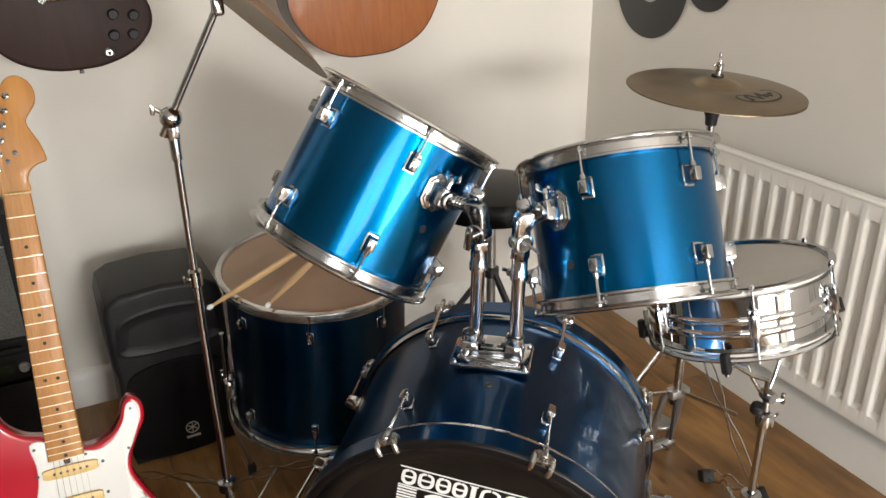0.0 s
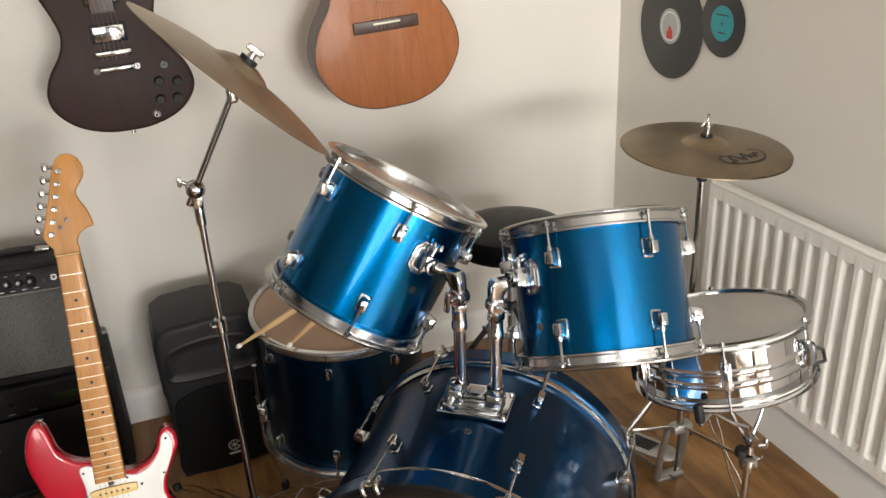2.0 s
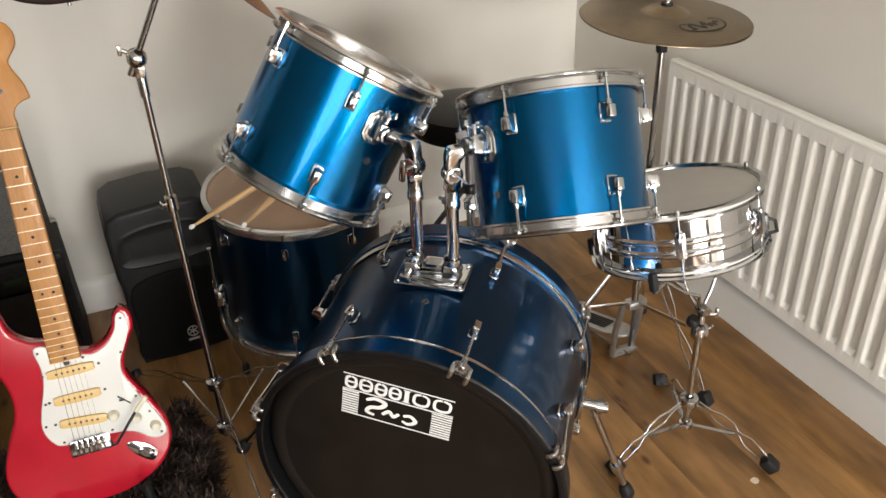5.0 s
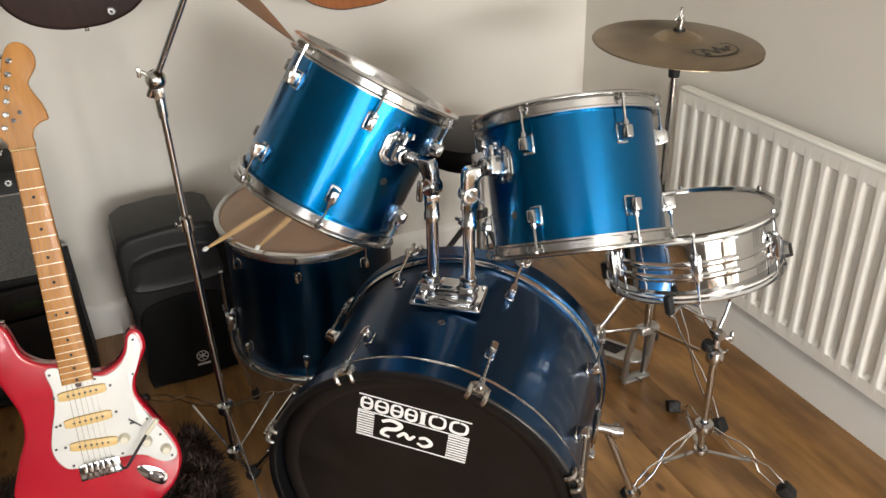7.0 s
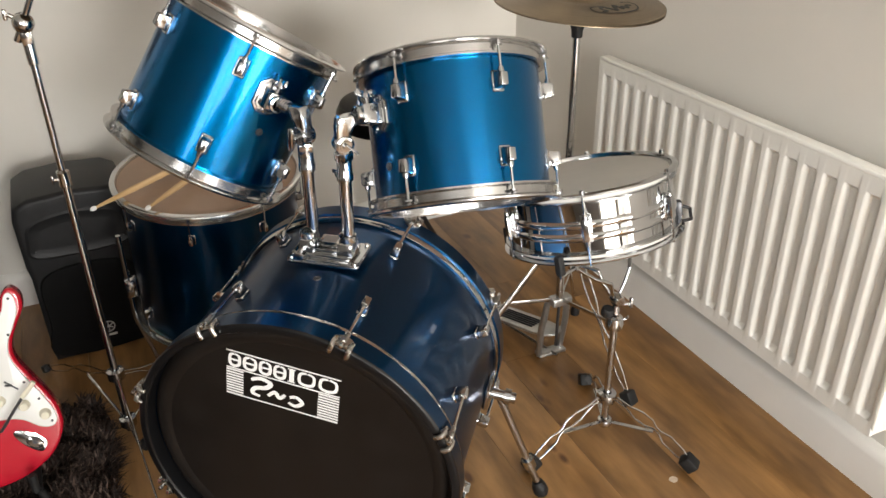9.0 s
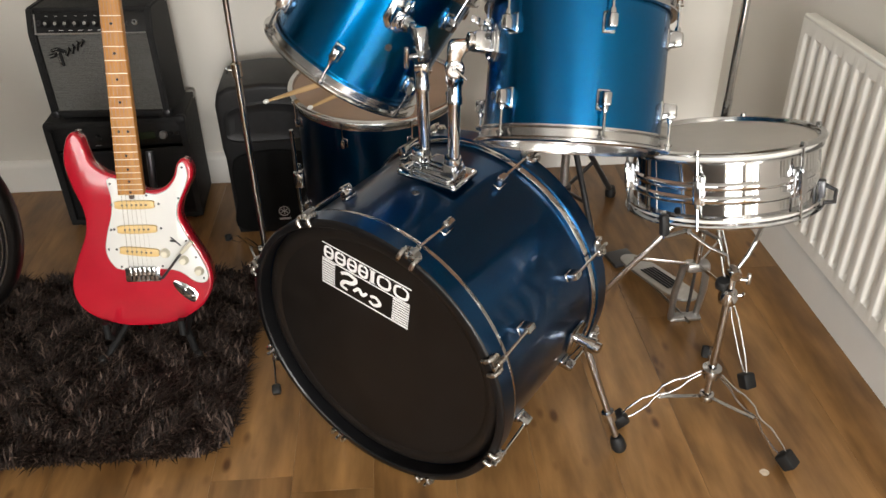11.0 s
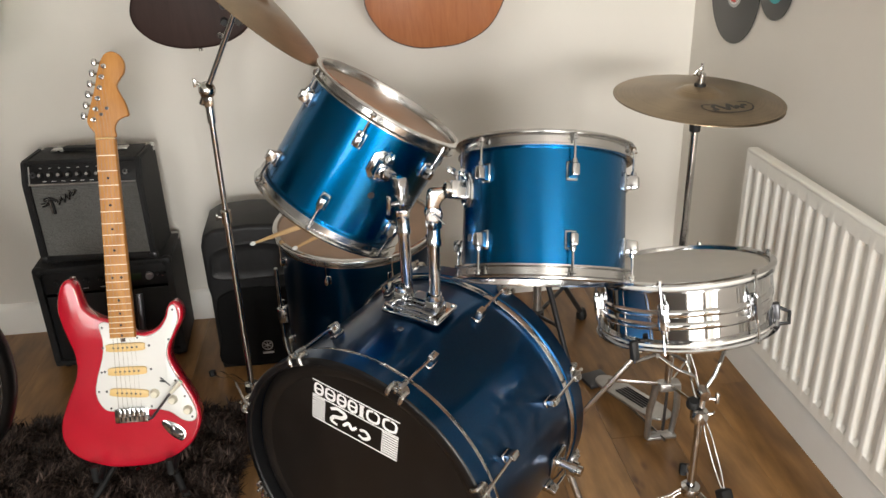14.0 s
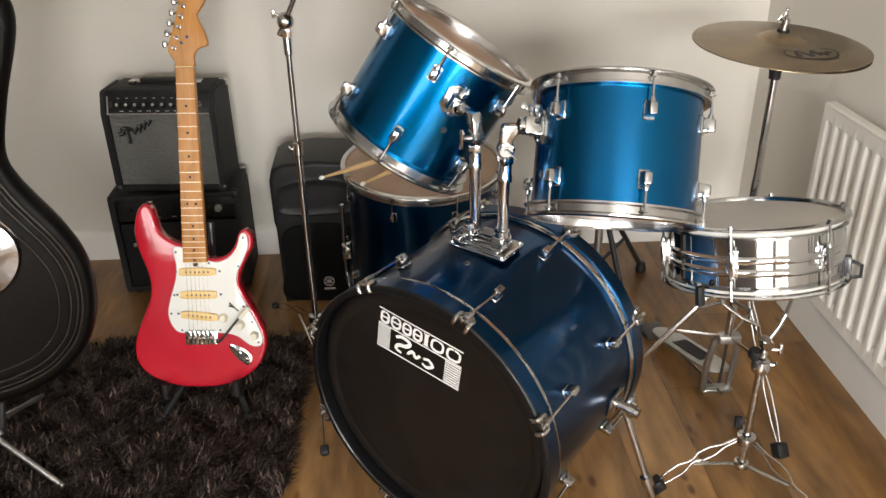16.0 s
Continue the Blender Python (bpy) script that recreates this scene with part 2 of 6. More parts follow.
def lathe(profile, n=48, closed=False, m=None):
    """Turn a profile of (radius, height) round z."""
    bm = bmesh.new()
    rings = []
    for r, z in profile:
        if r < 1e-6:
            rings.append([bm.verts.new((0, 0, z))])
        else:
            rings.append([bm.verts.new((r * math.cos(2 * math.pi * k / n), r * math.sin(2 * math.pi * k / n), z)) for k in range(n)])
    pairs = list(zip(rings, rings[1:])) + ([(rings[-1], rings[0])] if closed else [])
    for a, b in pairs:
        for k in range(n):
            q = [a[k % len(a)], a[(k + 1) % n % len(a)], b[(k + 1) % n % len(b)], b[k % len(b)]]
            q = list(dict.fromkeys(q))
            if len(q) > 2:
                bm.faces.new(q)
    return shift(bm, m)


def tube(points, r, n=10, m=None, radii=None, closed=False):
    """A round bar along points, with closed ends."""
    pts = [Vector(p) for p in points]
    bm = bmesh.new()
    rings = []
    up = None
    N = len(pts)
    for i, p in enumerate(pts):
        if closed:
            d = (pts[(i + 1) % N] - pts[i - 1]).normalized()
        else:
            d = (pts[min(i + 1, N - 1)] - pts[max(i - 1, 0)]).normalized()
        if up is None:
            up = Vector((0, 0, 1)) if abs(d.z) < 0.9 else Vector((1, 0, 0))
        x = up.cross(d).normalized()
        y = d.cross(x)
        up = y
        rr = radii[i] if radii else r
        rings.append([bm.verts.new(p + rr * (math.cos(2 * math.pi * k / n) * x + math.sin(2 * math.pi * k / n) * y)) for k in range(n)])
    for a, b in list(zip(rings, rings[1:])) + ([(rings[-1], rings[0])] if closed else []):
        for k in range(n):
            bm.faces.new((a[k], a[(k + 1) % n], b[(k + 1) % n], b[k]))
    if not closed:
        bm.faces.new(rings[0][::-1])
        bm.faces.new(rings[-1])
    return shift(bm, m)


def box(sx, sy, sz, bevel=0.0, m=None, seg=2, taper=1.0):
    """A box centred on the origin, its top scaled by taper."""
    bm = bmesh.new()
    bmesh.ops.create_cube(bm, size=1)
    for v in bm.verts:
        k = taper if v.co.z > 0 else 1
        v.co = (v.co.x * sx * k, v.co.y * sy * k, v.co.z * sz)
    if bevel:
        bmesh.ops.bevel(bm, geom=bm.edges[:], offset=bevel, segments=seg, affect="EDGES", profile=0.5)
    return shift(bm, m)


def smooth_loop(ctrl, steps=6):
    """A closed Catmull-Rom curve through points of the plane."""
    out = []
    n = len(ctrl)
    for i in range(n):
        p0, p1, p2, p3 = (Vector(ctrl[(i + k - 1) % n]) for k in range(4))
        for s in range(steps):
            t = s / steps
            out.append(0.5 * ((2 * p1) + (p2 - p0) * t + (2 * p0 - 5 * p1 + 4 * p2 - p3) * t * t + (3 * p1 - p0 - 3 * p2 + p3) * t ** 3))
    return out


def inset_loop(loop, d):
    n = len(loop)
    out = []
    area = sum(loop[i][0] * loop[(i + 1) % n][1] - loop[(i + 1) % n][0] * loop[i][1] for i in range(n))
    s = 1 if area > 0 else -1
    for i in range(n):
        t = Vector(loop[(i + 1) % n]) - Vector(loop[i - 1])
        t.normalize()
        out.append(Vector(loop[i]) + s * d * Vector((-t.y, t.x)))
    return out


def slab(loop, thick, edge=0.0, seg=4, m=None, back_edge=None):
    """A plate of the outline, from z = -thick to z = 0, its rims rounded."""
    bm = bmesh.new()
    be = edge if back_edge is None else back_edge
    levels = []
    if edge:
        for k in range(seg + 1):
            a = math.pi / 2 * k / seg
            levels.append((edge * (1 - math.sin(a)), -edge * (1 - math.cos(a))))
    else:
        levels.append((0, 0))
    if be:
        for k in range(seg + 1):
            a = math.pi / 2 * k / seg
            levels.append((be * (1 - math.cos(a)), -thick + be * (1 - math.sin(a))))
    else:
        levels.append((0, -thick))
    rings = []
    for ins, z in levels:
        lp = inset_loop(loop, ins) if ins > 1e-9 else loop
        rings.append([bm.verts.new((p[0], p[1], z)) for p in lp])
    n = len(loop)
    for a, b in zip(rings, rings[1:]):
        for k in range(n):
            bm.faces.new((a[k], a[(k + 1) % n], b[(k + 1) % n], b[k]))
    bm.faces.new(rings[0])
    bm.faces.new(rings[-1][::-1])
    return shift(bm, m)


def merge(*bms):
    out = bmesh.new()
    for b in bms:
        me = bpy.data.meshes.new("tmp")
        b.to_mesh(me)
        b.free()
        out.from_mesh(me)
        bpy.data.meshes.remove(me)
    return out


def frame_on(c, axis, ref):
    """A pose at c with z along axis and x turned towards the point ref."""
    c, z = Vector(c), Vector(axis).normalized()
    d = Vector(ref) - c
    x = (d - d.dot(z) * z).normalized()
    y = z.cross(x)
    return Matrix(((x.x, y.x, z.x, c.x), (x.y, y.y, z.y, c.y), (x.z, y.z, z.z, c.z), (0, 0, 0, 1)))


def at(x, y, z):
    return Matrix.Translation((x, y, z))


def turn(axis, degrees):
    return Matrix.Rotation(radians(degrees), 4, axis)


def between(a, b):
    """A pose at a with z along a to b."""
    a, b = Vector(a), Vector(b)
    return Matrix.Translation(a) @ (b - a).to_track_quat("Z", "X").to_matrix().to_4x4()


def disc(r, n=48, dish=0.0):
    return lathe([(0, dish), (r * 0.5, dish * 0.75), (r, 0)], n)


# ---- the room ----
def wall_with_opening(name, length, height, opening, m, thick=0.12, mat=None, label="plain warm white painted plaster wall"):
    """A wall along x from 0, with its inner face at y = 0 and an opening (from, to, sill, head)."""
    bm = bmesh.new()
    a, b, lo, hi = opening if opening else (0, 0, 0, 0)
    blocks = [(0, a, 0, height), (b, length, 0, height), (a, b, 0, lo), (a, b, hi, height)] if opening else [(0, length, 0, height)]
    bms = [box(x1 - x0, thick, z1 - z0, 0, at((x0 + x1) / 2, thick / 2, (z0 + z1) / 2)) for x0, x1, z0, z1 in blocks if x1 - x0 > 1e-6 and z1 - z0 > 1e-6]
    ob = part(name, merge(*bms), mat or WALL, None, m=m)
    return tagged(ob, label, "wall", kind="structure")


wall_with_opening("wall_north", X1 - X0 + 0.24, H, None, at(X0 - 0.12, Y1, 0))
wall_with_opening("wall_east", Y1 - Y0, H, (Y1 - WIN_RIGHT[1], Y1 - WIN_RIGHT[0], WIN_RIGHT[2], WIN_RIGHT[3]), at(X1, Y1, 0) @ turn("Z", -90))
wall_with_opening("wall_south", X1 + 0.24 - PASX, H, (X1 + 0.12 - WIN_FRONT[1], X1 + 0.12 - WIN_FRONT[0], WIN_FRONT[2], WIN_FRONT[3]), at(X1 + 0.12, Y0, 0) @ turn("Z", 180), mat=DIMWALL, label="plain unseen wall toned dark to cut bounced light")
wall_with_opening("wall_west", Y1 - RETY, H, None, at(X0, RETY, 0) @ turn("Z", 90), mat=DIMWALL, label="plain unseen wall toned dark to cut bounced light")
# passage and return walls are added out of view; the return blocks door light
wall_with_opening("wall_added_passage", RETY - 0.12 - Y0, H, None, at(PASX, Y0, 0) @ turn("Z", 90), mat=DIMWALL, label="unseen passage wall added to close the plan behind the camera")
wall_with_opening("wall_added_return", RETX - X0 + 0.12, H, (RETX - WIN_LEFT[1], RETX - WIN_LEFT[0], WIN_LEFT[2], WIN_LEFT[3]), at(RETX, RETY, 0) @ turn("Z", 180), mat=DIMWALL, label="unseen return wall added to dim the door light at the left")
SLABS = ((X0 - 0.12, X1 + 0.12, RETY - 0.12, Y1 + 0.12), (PASX - 0.12, X1 + 0.12, Y0 - 0.12, RETY - 0.12))


def room_slab(z):
    """A slab 0.1 thick over the whole plan of the room, about height z."""
    return merge(*[box(b - a, d - c, 0.1, 0, at((a + b) / 2, (c + d) / 2, z)) for a, b, c, d in SLABS])


tagged(part("ceiling", room_slab(H + 0.05), CEIL), "plain white painted ceiling", "ceiling", kind="structure")


def window_frame(name, w, h, m):
    win = tagged(thing(name, m, "white framed window with two bright panes", "window"), kind="structure")
    for k in (-1, 1):
        part("window_frame", box(0.06, 0.06, h, 0.004, at(k * (w / 2 - 0.03), 0, 0)), GLOSSW, win)
        part("window_frame", box(w - 0.12, 0.06, 0.06, 0.004, at(0, 0, k * (h / 2 - 0.03))), GLOSSW, win)
    n = 3 if w > 1.35 else 1
    for k in range(n):
        part("mullion", box(0.06, 0.06, h - 0.12, 0.004, at((k - (n - 1) / 2) * w / (n + 1), 0, 0)), GLOSSW, win)
    return win


window_frame("window_1", WIN_FRONT[1] - WIN_FRONT[0], WIN_FRONT[3] - WIN_FRONT[2], at((WIN_FRONT[0] + WIN_FRONT[1]) / 2, Y0 - 0.02, (WIN_FRONT[2] + WIN_FRONT[3]) / 2))
window_frame("window_2", WIN_RIGHT[1] - WIN_RIGHT[0], WIN_RIGHT[3] - WIN_RIGHT[2], at(X1 + 0.02, (WIN_RIGHT[0] + WIN_RIGHT[1]) / 2, (WIN_RIGHT[2] + WIN_RIGHT[3]) / 2) @ turn("Z", 90))
window_frame("window_3", WIN_LEFT[1] - WIN_LEFT[0], WIN_LEFT[3] - WIN_LEFT[2], at((WIN_LEFT[0] + WIN_LEFT[1]) / 2, RETY - 0.03, (WIN_LEFT[2] + WIN_LEFT[3]) / 2))


def skirting(name, length, m, d=0.022):
    prof = [(0, 0), (d, 0), (d, 0.085), (d - 0.005, 0.097), (d - 0.014, 0.104), (0, 0.106)]
    bm = bmesh.new()
    ends = [[bm.verts.new((x, -d, z)) for d, z in prof] for x in (0, length)]
    n = len(prof)
    for k in range(n):
        bm.faces.new((ends[0][k], ends[0][(k + 1) % n], ends[1][(k + 1) % n], ends[1][k]))
    bm.faces.new(ends[0])
    bm.faces.new(ends[1][::-1])
    ob = part(name, bm, GLOSSW, m=m)
    return tagged(ob, "white gloss painted skirting board along the wall", "skirting board", kind="structure")


skirting("baseboard_north", X1 - X0, at(X0, Y1, 0))
skirting("baseboard_east", Y1 - 0.022 - WIN_RIGHT[1], at(X1, Y1 - 0.022, 0) @ turn("Z", -90), 0.029)


# ---- drums ----
def hoop_profile(r, h):
    """A pressed steel hoop: flange out at the top, skirt, small flange out at the bottom. z = 0 is its outer lip."""
    return [(r - 0.004, 0.0), (r, -0.002), (r + 0.001, -0.005), (r - 0.009, -0.006), (r - 0.012, -0.009), (r - 0.012, -h + 0.006), (r - 0.004, -h + 0.003), (r - 0.004, -h), (r - 0.014, -h), (r - 0.015, -0.006), (r - 0.012, 0.0)]


def lug(parent, m, rod_to, rod_r):
    """One lug on the shell. Local x points outwards, z towards the hoop; a tension rod runs to the hoop."""
    out = turn("Y", 90)
    body = merge(box(0.034, 0.021, 0.005, 0.0015, at(0.0015, 0, -0.004) @ out, 1), box(0.029, 0.018, 0.023, 0.0030, at(0.0135, 0, -0.004) @ out, 2, taper=0.74), lathe([(0.0052, -0.004), (0.0052, 0.006), (0.0040, 0.010), (0, 0.010)], 12, m=at(rod_r, 0, 0.006)))
    lg = part("lug", body, CHROME, parent, m=m)
    a, b = Vector((rod_r, 0, 0.004)), Vector((rod_r, 0, rod_to))
    part("tension_rod", merge(tube([a, b], 0.0023, 8), lathe([(0, 0.006), (0.004, 0.006), (0.0045, 0.002), (0.0065, 0.001), (0.0065, -0.002), (0, -0.002)], 8, m=at(*b))), CHROME, lg)
    return lg


def mounted_tom(name, m, label, shell_r, half, lugs, first, mat):
    """A rack tom about its centre, z up through the heads."""
    tom = thing(name, m, label, "drum", "drums of the kit")
    flange = shell_r + 0.017
    L = half - 0.017
    part("shell", lathe([(shell_r - 0.007, -L), (shell_r - 0.001, -L), (shell_r, -L + 0.002), (shell_r, -L + 0.005), (shell_r, L - 0.005), (shell_r, L - 0.002), (shell_r - 0.001, L), (shell_r - 0.007, L)], 72, True), mat, tom)
    part("batter_head", lathe([(0, L + 0.001), (shell_r * 0.6, L + 0.001), (shell_r + 0.002, L), (shell_r + 0.002, L - 0.003), (shell_r + 0.001, L - 0.003)], 64), HEADTAN, tom, "worn tan plastic drumhead")
    part("resonant_head", lathe([(0, -L - 0.001), (shell_r * 0.6, -L - 0.001), (shell_r + 0.002, -L), (shell_r + 0.002, -L + 0.003), (shell_r + 0.001, -L + 0.003)], 64), HEADTAN, tom)
    for s in (1, -1):
        part("hoop", lathe(hoop_profile(flange, 0.027), 72, True, turn("X", 0 if s > 0 else 180) @ at(0, 0, half + 0.003)), HOOP, tom, "chrome pressed steel hoop")
        for k in range(lugs):
            a = first + 360 / lugs * k
            lm = turn("Z", a) @ turn("X", 0 if s > 0 else 180) @ at(shell_r - 0.001, 0, half - 0.062)
            lug(tom, lm, 0.052, 0.015)
    return tom


TOM1 = frame_on((0.5755, 1.2722, 0.8217), (0.5515, 0.0114, 0.8341), (0.587, 1.100, 0.925))
tom_a = mounted_tom("rack_tom", TOM1, "blue metallic rack tom, steeply tilted, with chrome hoops", 0.153, 0.137, 6, 0, BLUE)
TOM2 = frame_on((0.9143, 1.0075, 0.7699), (0.1172, 0.4747, 0.8723), (0.940, 0.885, 0.911))
tom_b = mounted_tom("rack_tom", TOM2, "blue metallic rack tom, slightly tilted, above the chrome snare drum", 0.151, 0.125, 6, 0, BLUE)


def vent(parent, m):
    return part("vent_hole", merge(lathe([(0.0035, 0.0015), (0.0065, 0.0015), (0.007, 0), (0.003, 0)], 16, True), lathe([(0, 0.0002), (0.004, 0.0002)], 12)), DARKST, parent, m=m)


# bass drum: z runs from the back to the front head
BASS_C, BASS_A = Vector((0.6486, 1.0042, 0.3004)), Vector((-0.6201, -0.7836, -0.0391))
BASS = frame_on(BASS_C, BASS_A, BASS_C + Vector((0.784, -0.621, 0.0)))
bass = thing("bass_drum", BASS, "dark blue metallic bass drum with a black front head", "drum", "drums of the kit")
BR, BF, BB = 0.276, 0.150, -0.172
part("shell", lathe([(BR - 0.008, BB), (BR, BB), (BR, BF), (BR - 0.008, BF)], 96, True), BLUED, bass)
for z0, s in ((BF, 1), (BB, -1)):
    flip = turn("X", 0 if s > 0 else 180)
    part("head_rim", lathe([(BR + 0.001, -0.010), (BR + 0.007, -0.011), (BR + 0.010, -0.007), (BR + 0.010, 0.001), (BR + 0.001, 0.001)], 96, True, at(0, 0, z0) @ flip), CHROMED, bass, "dull silver metal rim of the head")
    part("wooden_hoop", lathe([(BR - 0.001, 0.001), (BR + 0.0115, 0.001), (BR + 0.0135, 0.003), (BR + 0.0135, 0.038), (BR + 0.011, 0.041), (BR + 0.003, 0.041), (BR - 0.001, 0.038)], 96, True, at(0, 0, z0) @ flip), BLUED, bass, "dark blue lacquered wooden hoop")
part("hoop_lining", lathe([(BR - 0.0012, 0.012), (BR - 0.0012, 0.039), (BR + 0.001, 0.0418), (BR + 0.0105, 0.0418), (BR + 0.0130, 0.0400), (BR + 0.0142, 0.0372), (BR + 0.0138, 0.0370), (BR + 0.0100, 0.0412), (BR + 0.0005, 0.0388)], 96, False, at(0, 0, BF)), HOOPBLK, bass, "black edge and inside of the front hoop")
part("front_head", lathe([(0, 0.018), (BR * 0.5, 0.018), (BR - 0.036, 0.018)], 96, False, at(0, 0, BF)), HEADBLK, bass, "black plastic front head with white printing")
part("head_collar", lathe([(BR - 0.036, 0.018), (BR - 0.031, 0.0200), (BR - 0.025, 0.0222), (BR - 0.018, 0.0220), (BR - 0.010, 0.019), (BR - 0.001, 0.008)], 96, False, at(0, 0, BF)), HEADBLK, bass, "black raised collar of the head")
part("batter_head", lathe([(0, -0.016), (BR - 0.01, -0.016), (BR + 0.002, -0.004)], 96, False, at(0, 0, BB)), HEADWHITE, bass)
vent(bass, turn("Z", 88) @ at(BR, 0, 0.029) @ turn("Y", 90))

# the printed badge on the front head: plain blocks and stripes
LOGO = at(-0.099, 0.216, BF + 0.0186) @ turn("Z", -9.6)


def ink(x0, x1, y0, y1, rot=0.0):
    return box(x1 - x0, y1 - y0, 0.0008, 0, at((x0 + x1) / 2, (y0 + y1) / 2, 0) @ turn("Z", rot))


LW, LH = 0.197, 0.096


def rounded(w, h, r):
    """A rounded rectangle about the origin."""
    return [Vector((sx * (w / 2 - r) + r * math.cos(a), sy * (h / 2 - r) + r * math.sin(a))) for sx, sy, q in ((1, 1, 0), (-1, 1, 90), (-1, -1, 180), (1, -1, 270)) for a in (radians(q + 30 * k) for k in range(4))]


def brush(points, r, steps=5):
    """A flat brush stroke through points of the plane, thinner at both ends."""
    n = len(points)
    out = []
    for i in range(n - 1):
        p0, p1, p2, p3 = (Vector((*points[max(0, min(n - 1, i + k - 1))], 0)) for k in range(4))
        for q in range(steps):
            t = q / steps
            out.append(0.5 * ((2 * p1) + (p2 - p0) * t + (2 * p0 - 5 * p1 + 4 * p2 - p3) * t * t + (3 * p1 - p0 - 3 * p2 + p3) * t ** 3))
    out.append(Vector((*points[-1], 0)))
    last = len(out) - 1
    return tube(out, r, 8, radii=[r * (0.55 + 0.45 * math.sin(math.pi * (0.12 + 0.8 * k / last))) for k in range(last + 1)])


FLAT = Matrix.Diagonal((1, 1, 0.08, 1))
blocks = [ink(0, LW, -0.0022, 0), ink(0, LW, -0.0385, -0.0363), ink(0.0, LW, -LH, -LH + 0.0022)]
for x0, x1 in ((0.0, 0.030), (LW - 0.036, LW)):
    blocks += [ink(x0, x1, -0.0432 - 0.0058 * k, -0.0402 - 0.0058 * k) for k in range(10)]
part("printed_badge", merge(*blocks), WHITEINK, bass, "white printed stripes and rules", LOGO)
# a row of seven plain rounded marks: heavy sides, thin rims
x = 0.0035
marks = []
for w in (0.0225, 0.0255, 0.0225, 0.0225, 0.013, 0.033, 0.036):
    c = at(x + w / 2, -0.0193, 0.0004)
    if w < 0.015:
        marks += [slab(rounded(w * 0.62, 0.0285, 0.002), 0.0008, m=c), ink(x, x + w, -0.0067, -0.0052), ink(x, x + w, -0.0335, -0.0320)]
    else:
        ring = brush([(-0.02 * w, 0.0128), (-0.34 * w, 0.0085), (-0.36 * w, -0.0080), (-0.02 * w, -0.0128), (0.34 * w, -0.0080), (0.36 * w, 0.0080), (0.04 * w, 0.0128)], 0.0030)
        marks += [shift(ring, at(x + w / 2, -0.0193, 0.0) @ FLAT)]
        if w < 0.03:
            marks += [ink(x + 0.16 * w, x + 0.84 * w, -0.0210, -0.0176)]
    x += w + 0.0027
part("printed_mark", merge(*marks), WHITEINK, bass, "row of plain white printed marks", LOGO)
swirl_a = brush([(0.044, -0.052), (0.060, -0.0445), (0.078, -0.050), (0.070, -0.062), (0.052, -0.068), (0.046, -0.080), (0.060, -0.084)], 0.0044)
swirl_b = brush([(0.074, -0.078), (0.086, -0.066), (0.094, -0.076), (0.104, -0.066)], 0.0040)
swirl_c = brush([(0.112, -0.068), (0.124, -0.064), (0.134, -0.074), (0.122, -0.084), (0.110, -0.080)], 0.0038)
part("printed_swirl", merge(*[shift(b, FLAT) for b in (swirl_a, swirl_b, swirl_c)]), WHITEINK, bass, "white brush-like swirls", LOGO)

# claws, rods and lugs: eight at each end
for s, z0 in ((1, BF), (-1, BB)):
    for k in range(8):
        M = turn("Z", 22.5 + 45 * k) @ at(BR, 0, z0) @ turn("X", 0 if s > 0 else 180)
        plate_loop = [Vector((-0.018, 0.0395)), Vector((-0.018, 0.034))] + [Vector((-0.018 * math.cos(radians(18 * j)), 0.033 - 0.017 * math.sin(radians(18 * j)))) for j in range(11)] + [Vector((0.018, 0.034)), Vector((0.018, 0.0395))]
        seat = Matrix(((0, 0, 1, 0.0185), (1, 0, 0, 0), (0, 1, 0, 0), (0, 0, 0, 1)))
        fingers = [tube([(0.0185, y, 0.028), (0.0195, y, 0.040), (0.0165, y, 0.0465), (0.0100, y, 0.0480), (0.0040, y, 0.0465)], 0.0042, 10) for y in (-0.0138, 0.0138)]
        claw = part("claw_hook", merge(slab(plate_loop, 0.005, 0.0012, 2, seat), *fingers, tube([(0.0235, 0, 0.038), (0.0225, 0, 0.014)], 0.0046, 12)), NICKEL, bass, m=M)
        part("tension_rod", merge(tube([(0.0238, 0, 0.044), (0.0205, 0, -0.062)], 0.0029, 8), box(0.006, 0.006, 0.008, 0.001, at(0.0238, 0, 0.047))), CHROMED, claw)
        part("lug", merge(box(0.028, 0.0165, 0.008, 0.002, at(0.003, 0, -0.072) @ turn("Y", 90), 1), box(0.026, 0.0150, 0.022, 0.003, at(0.016, 0, -0.072) @ turn("Y", 90), taper=0.86)), CHROME, bass, m=M)


# tom holder on the bass drum
UP = Vector((0, 0, 1))


def axes(c, x, y):
    """A pose at c with its x and y axes given."""
    z = x.cross(y)
    return Matrix(((x.x, y.x, z.x, c.x), (x.y, y.y, z.y, c.y), (x.z, y.z, z.z, c.z), (0, 0, 0, 1)))


holder = thing("tom_holder", at(0.675, 1.02, 0.585), "chrome double tom holder bolted on the bass drum", "drum hardware")
IH = holder.matrix_world.inverted()


def in_holder(p):
    return IH @ Vector(p)


plate = BASS @ turn("Z", 89) @ at(BR + 0.004, 0, -0.045) @ turn("Y", 90)
part("base_plate", merge(slab(rounded(0.082, 0.132, 0.007), 0.008, 0.0025, 2, IH @ plate @ at(0, 0, 0.006)), slab(rounded(0.062, 0.096, 0.006), 0.006, 0.002, 2, IH @ plate @ at(0, 0, 0.0115))), CHROME, holder, "curved chrome base plate")
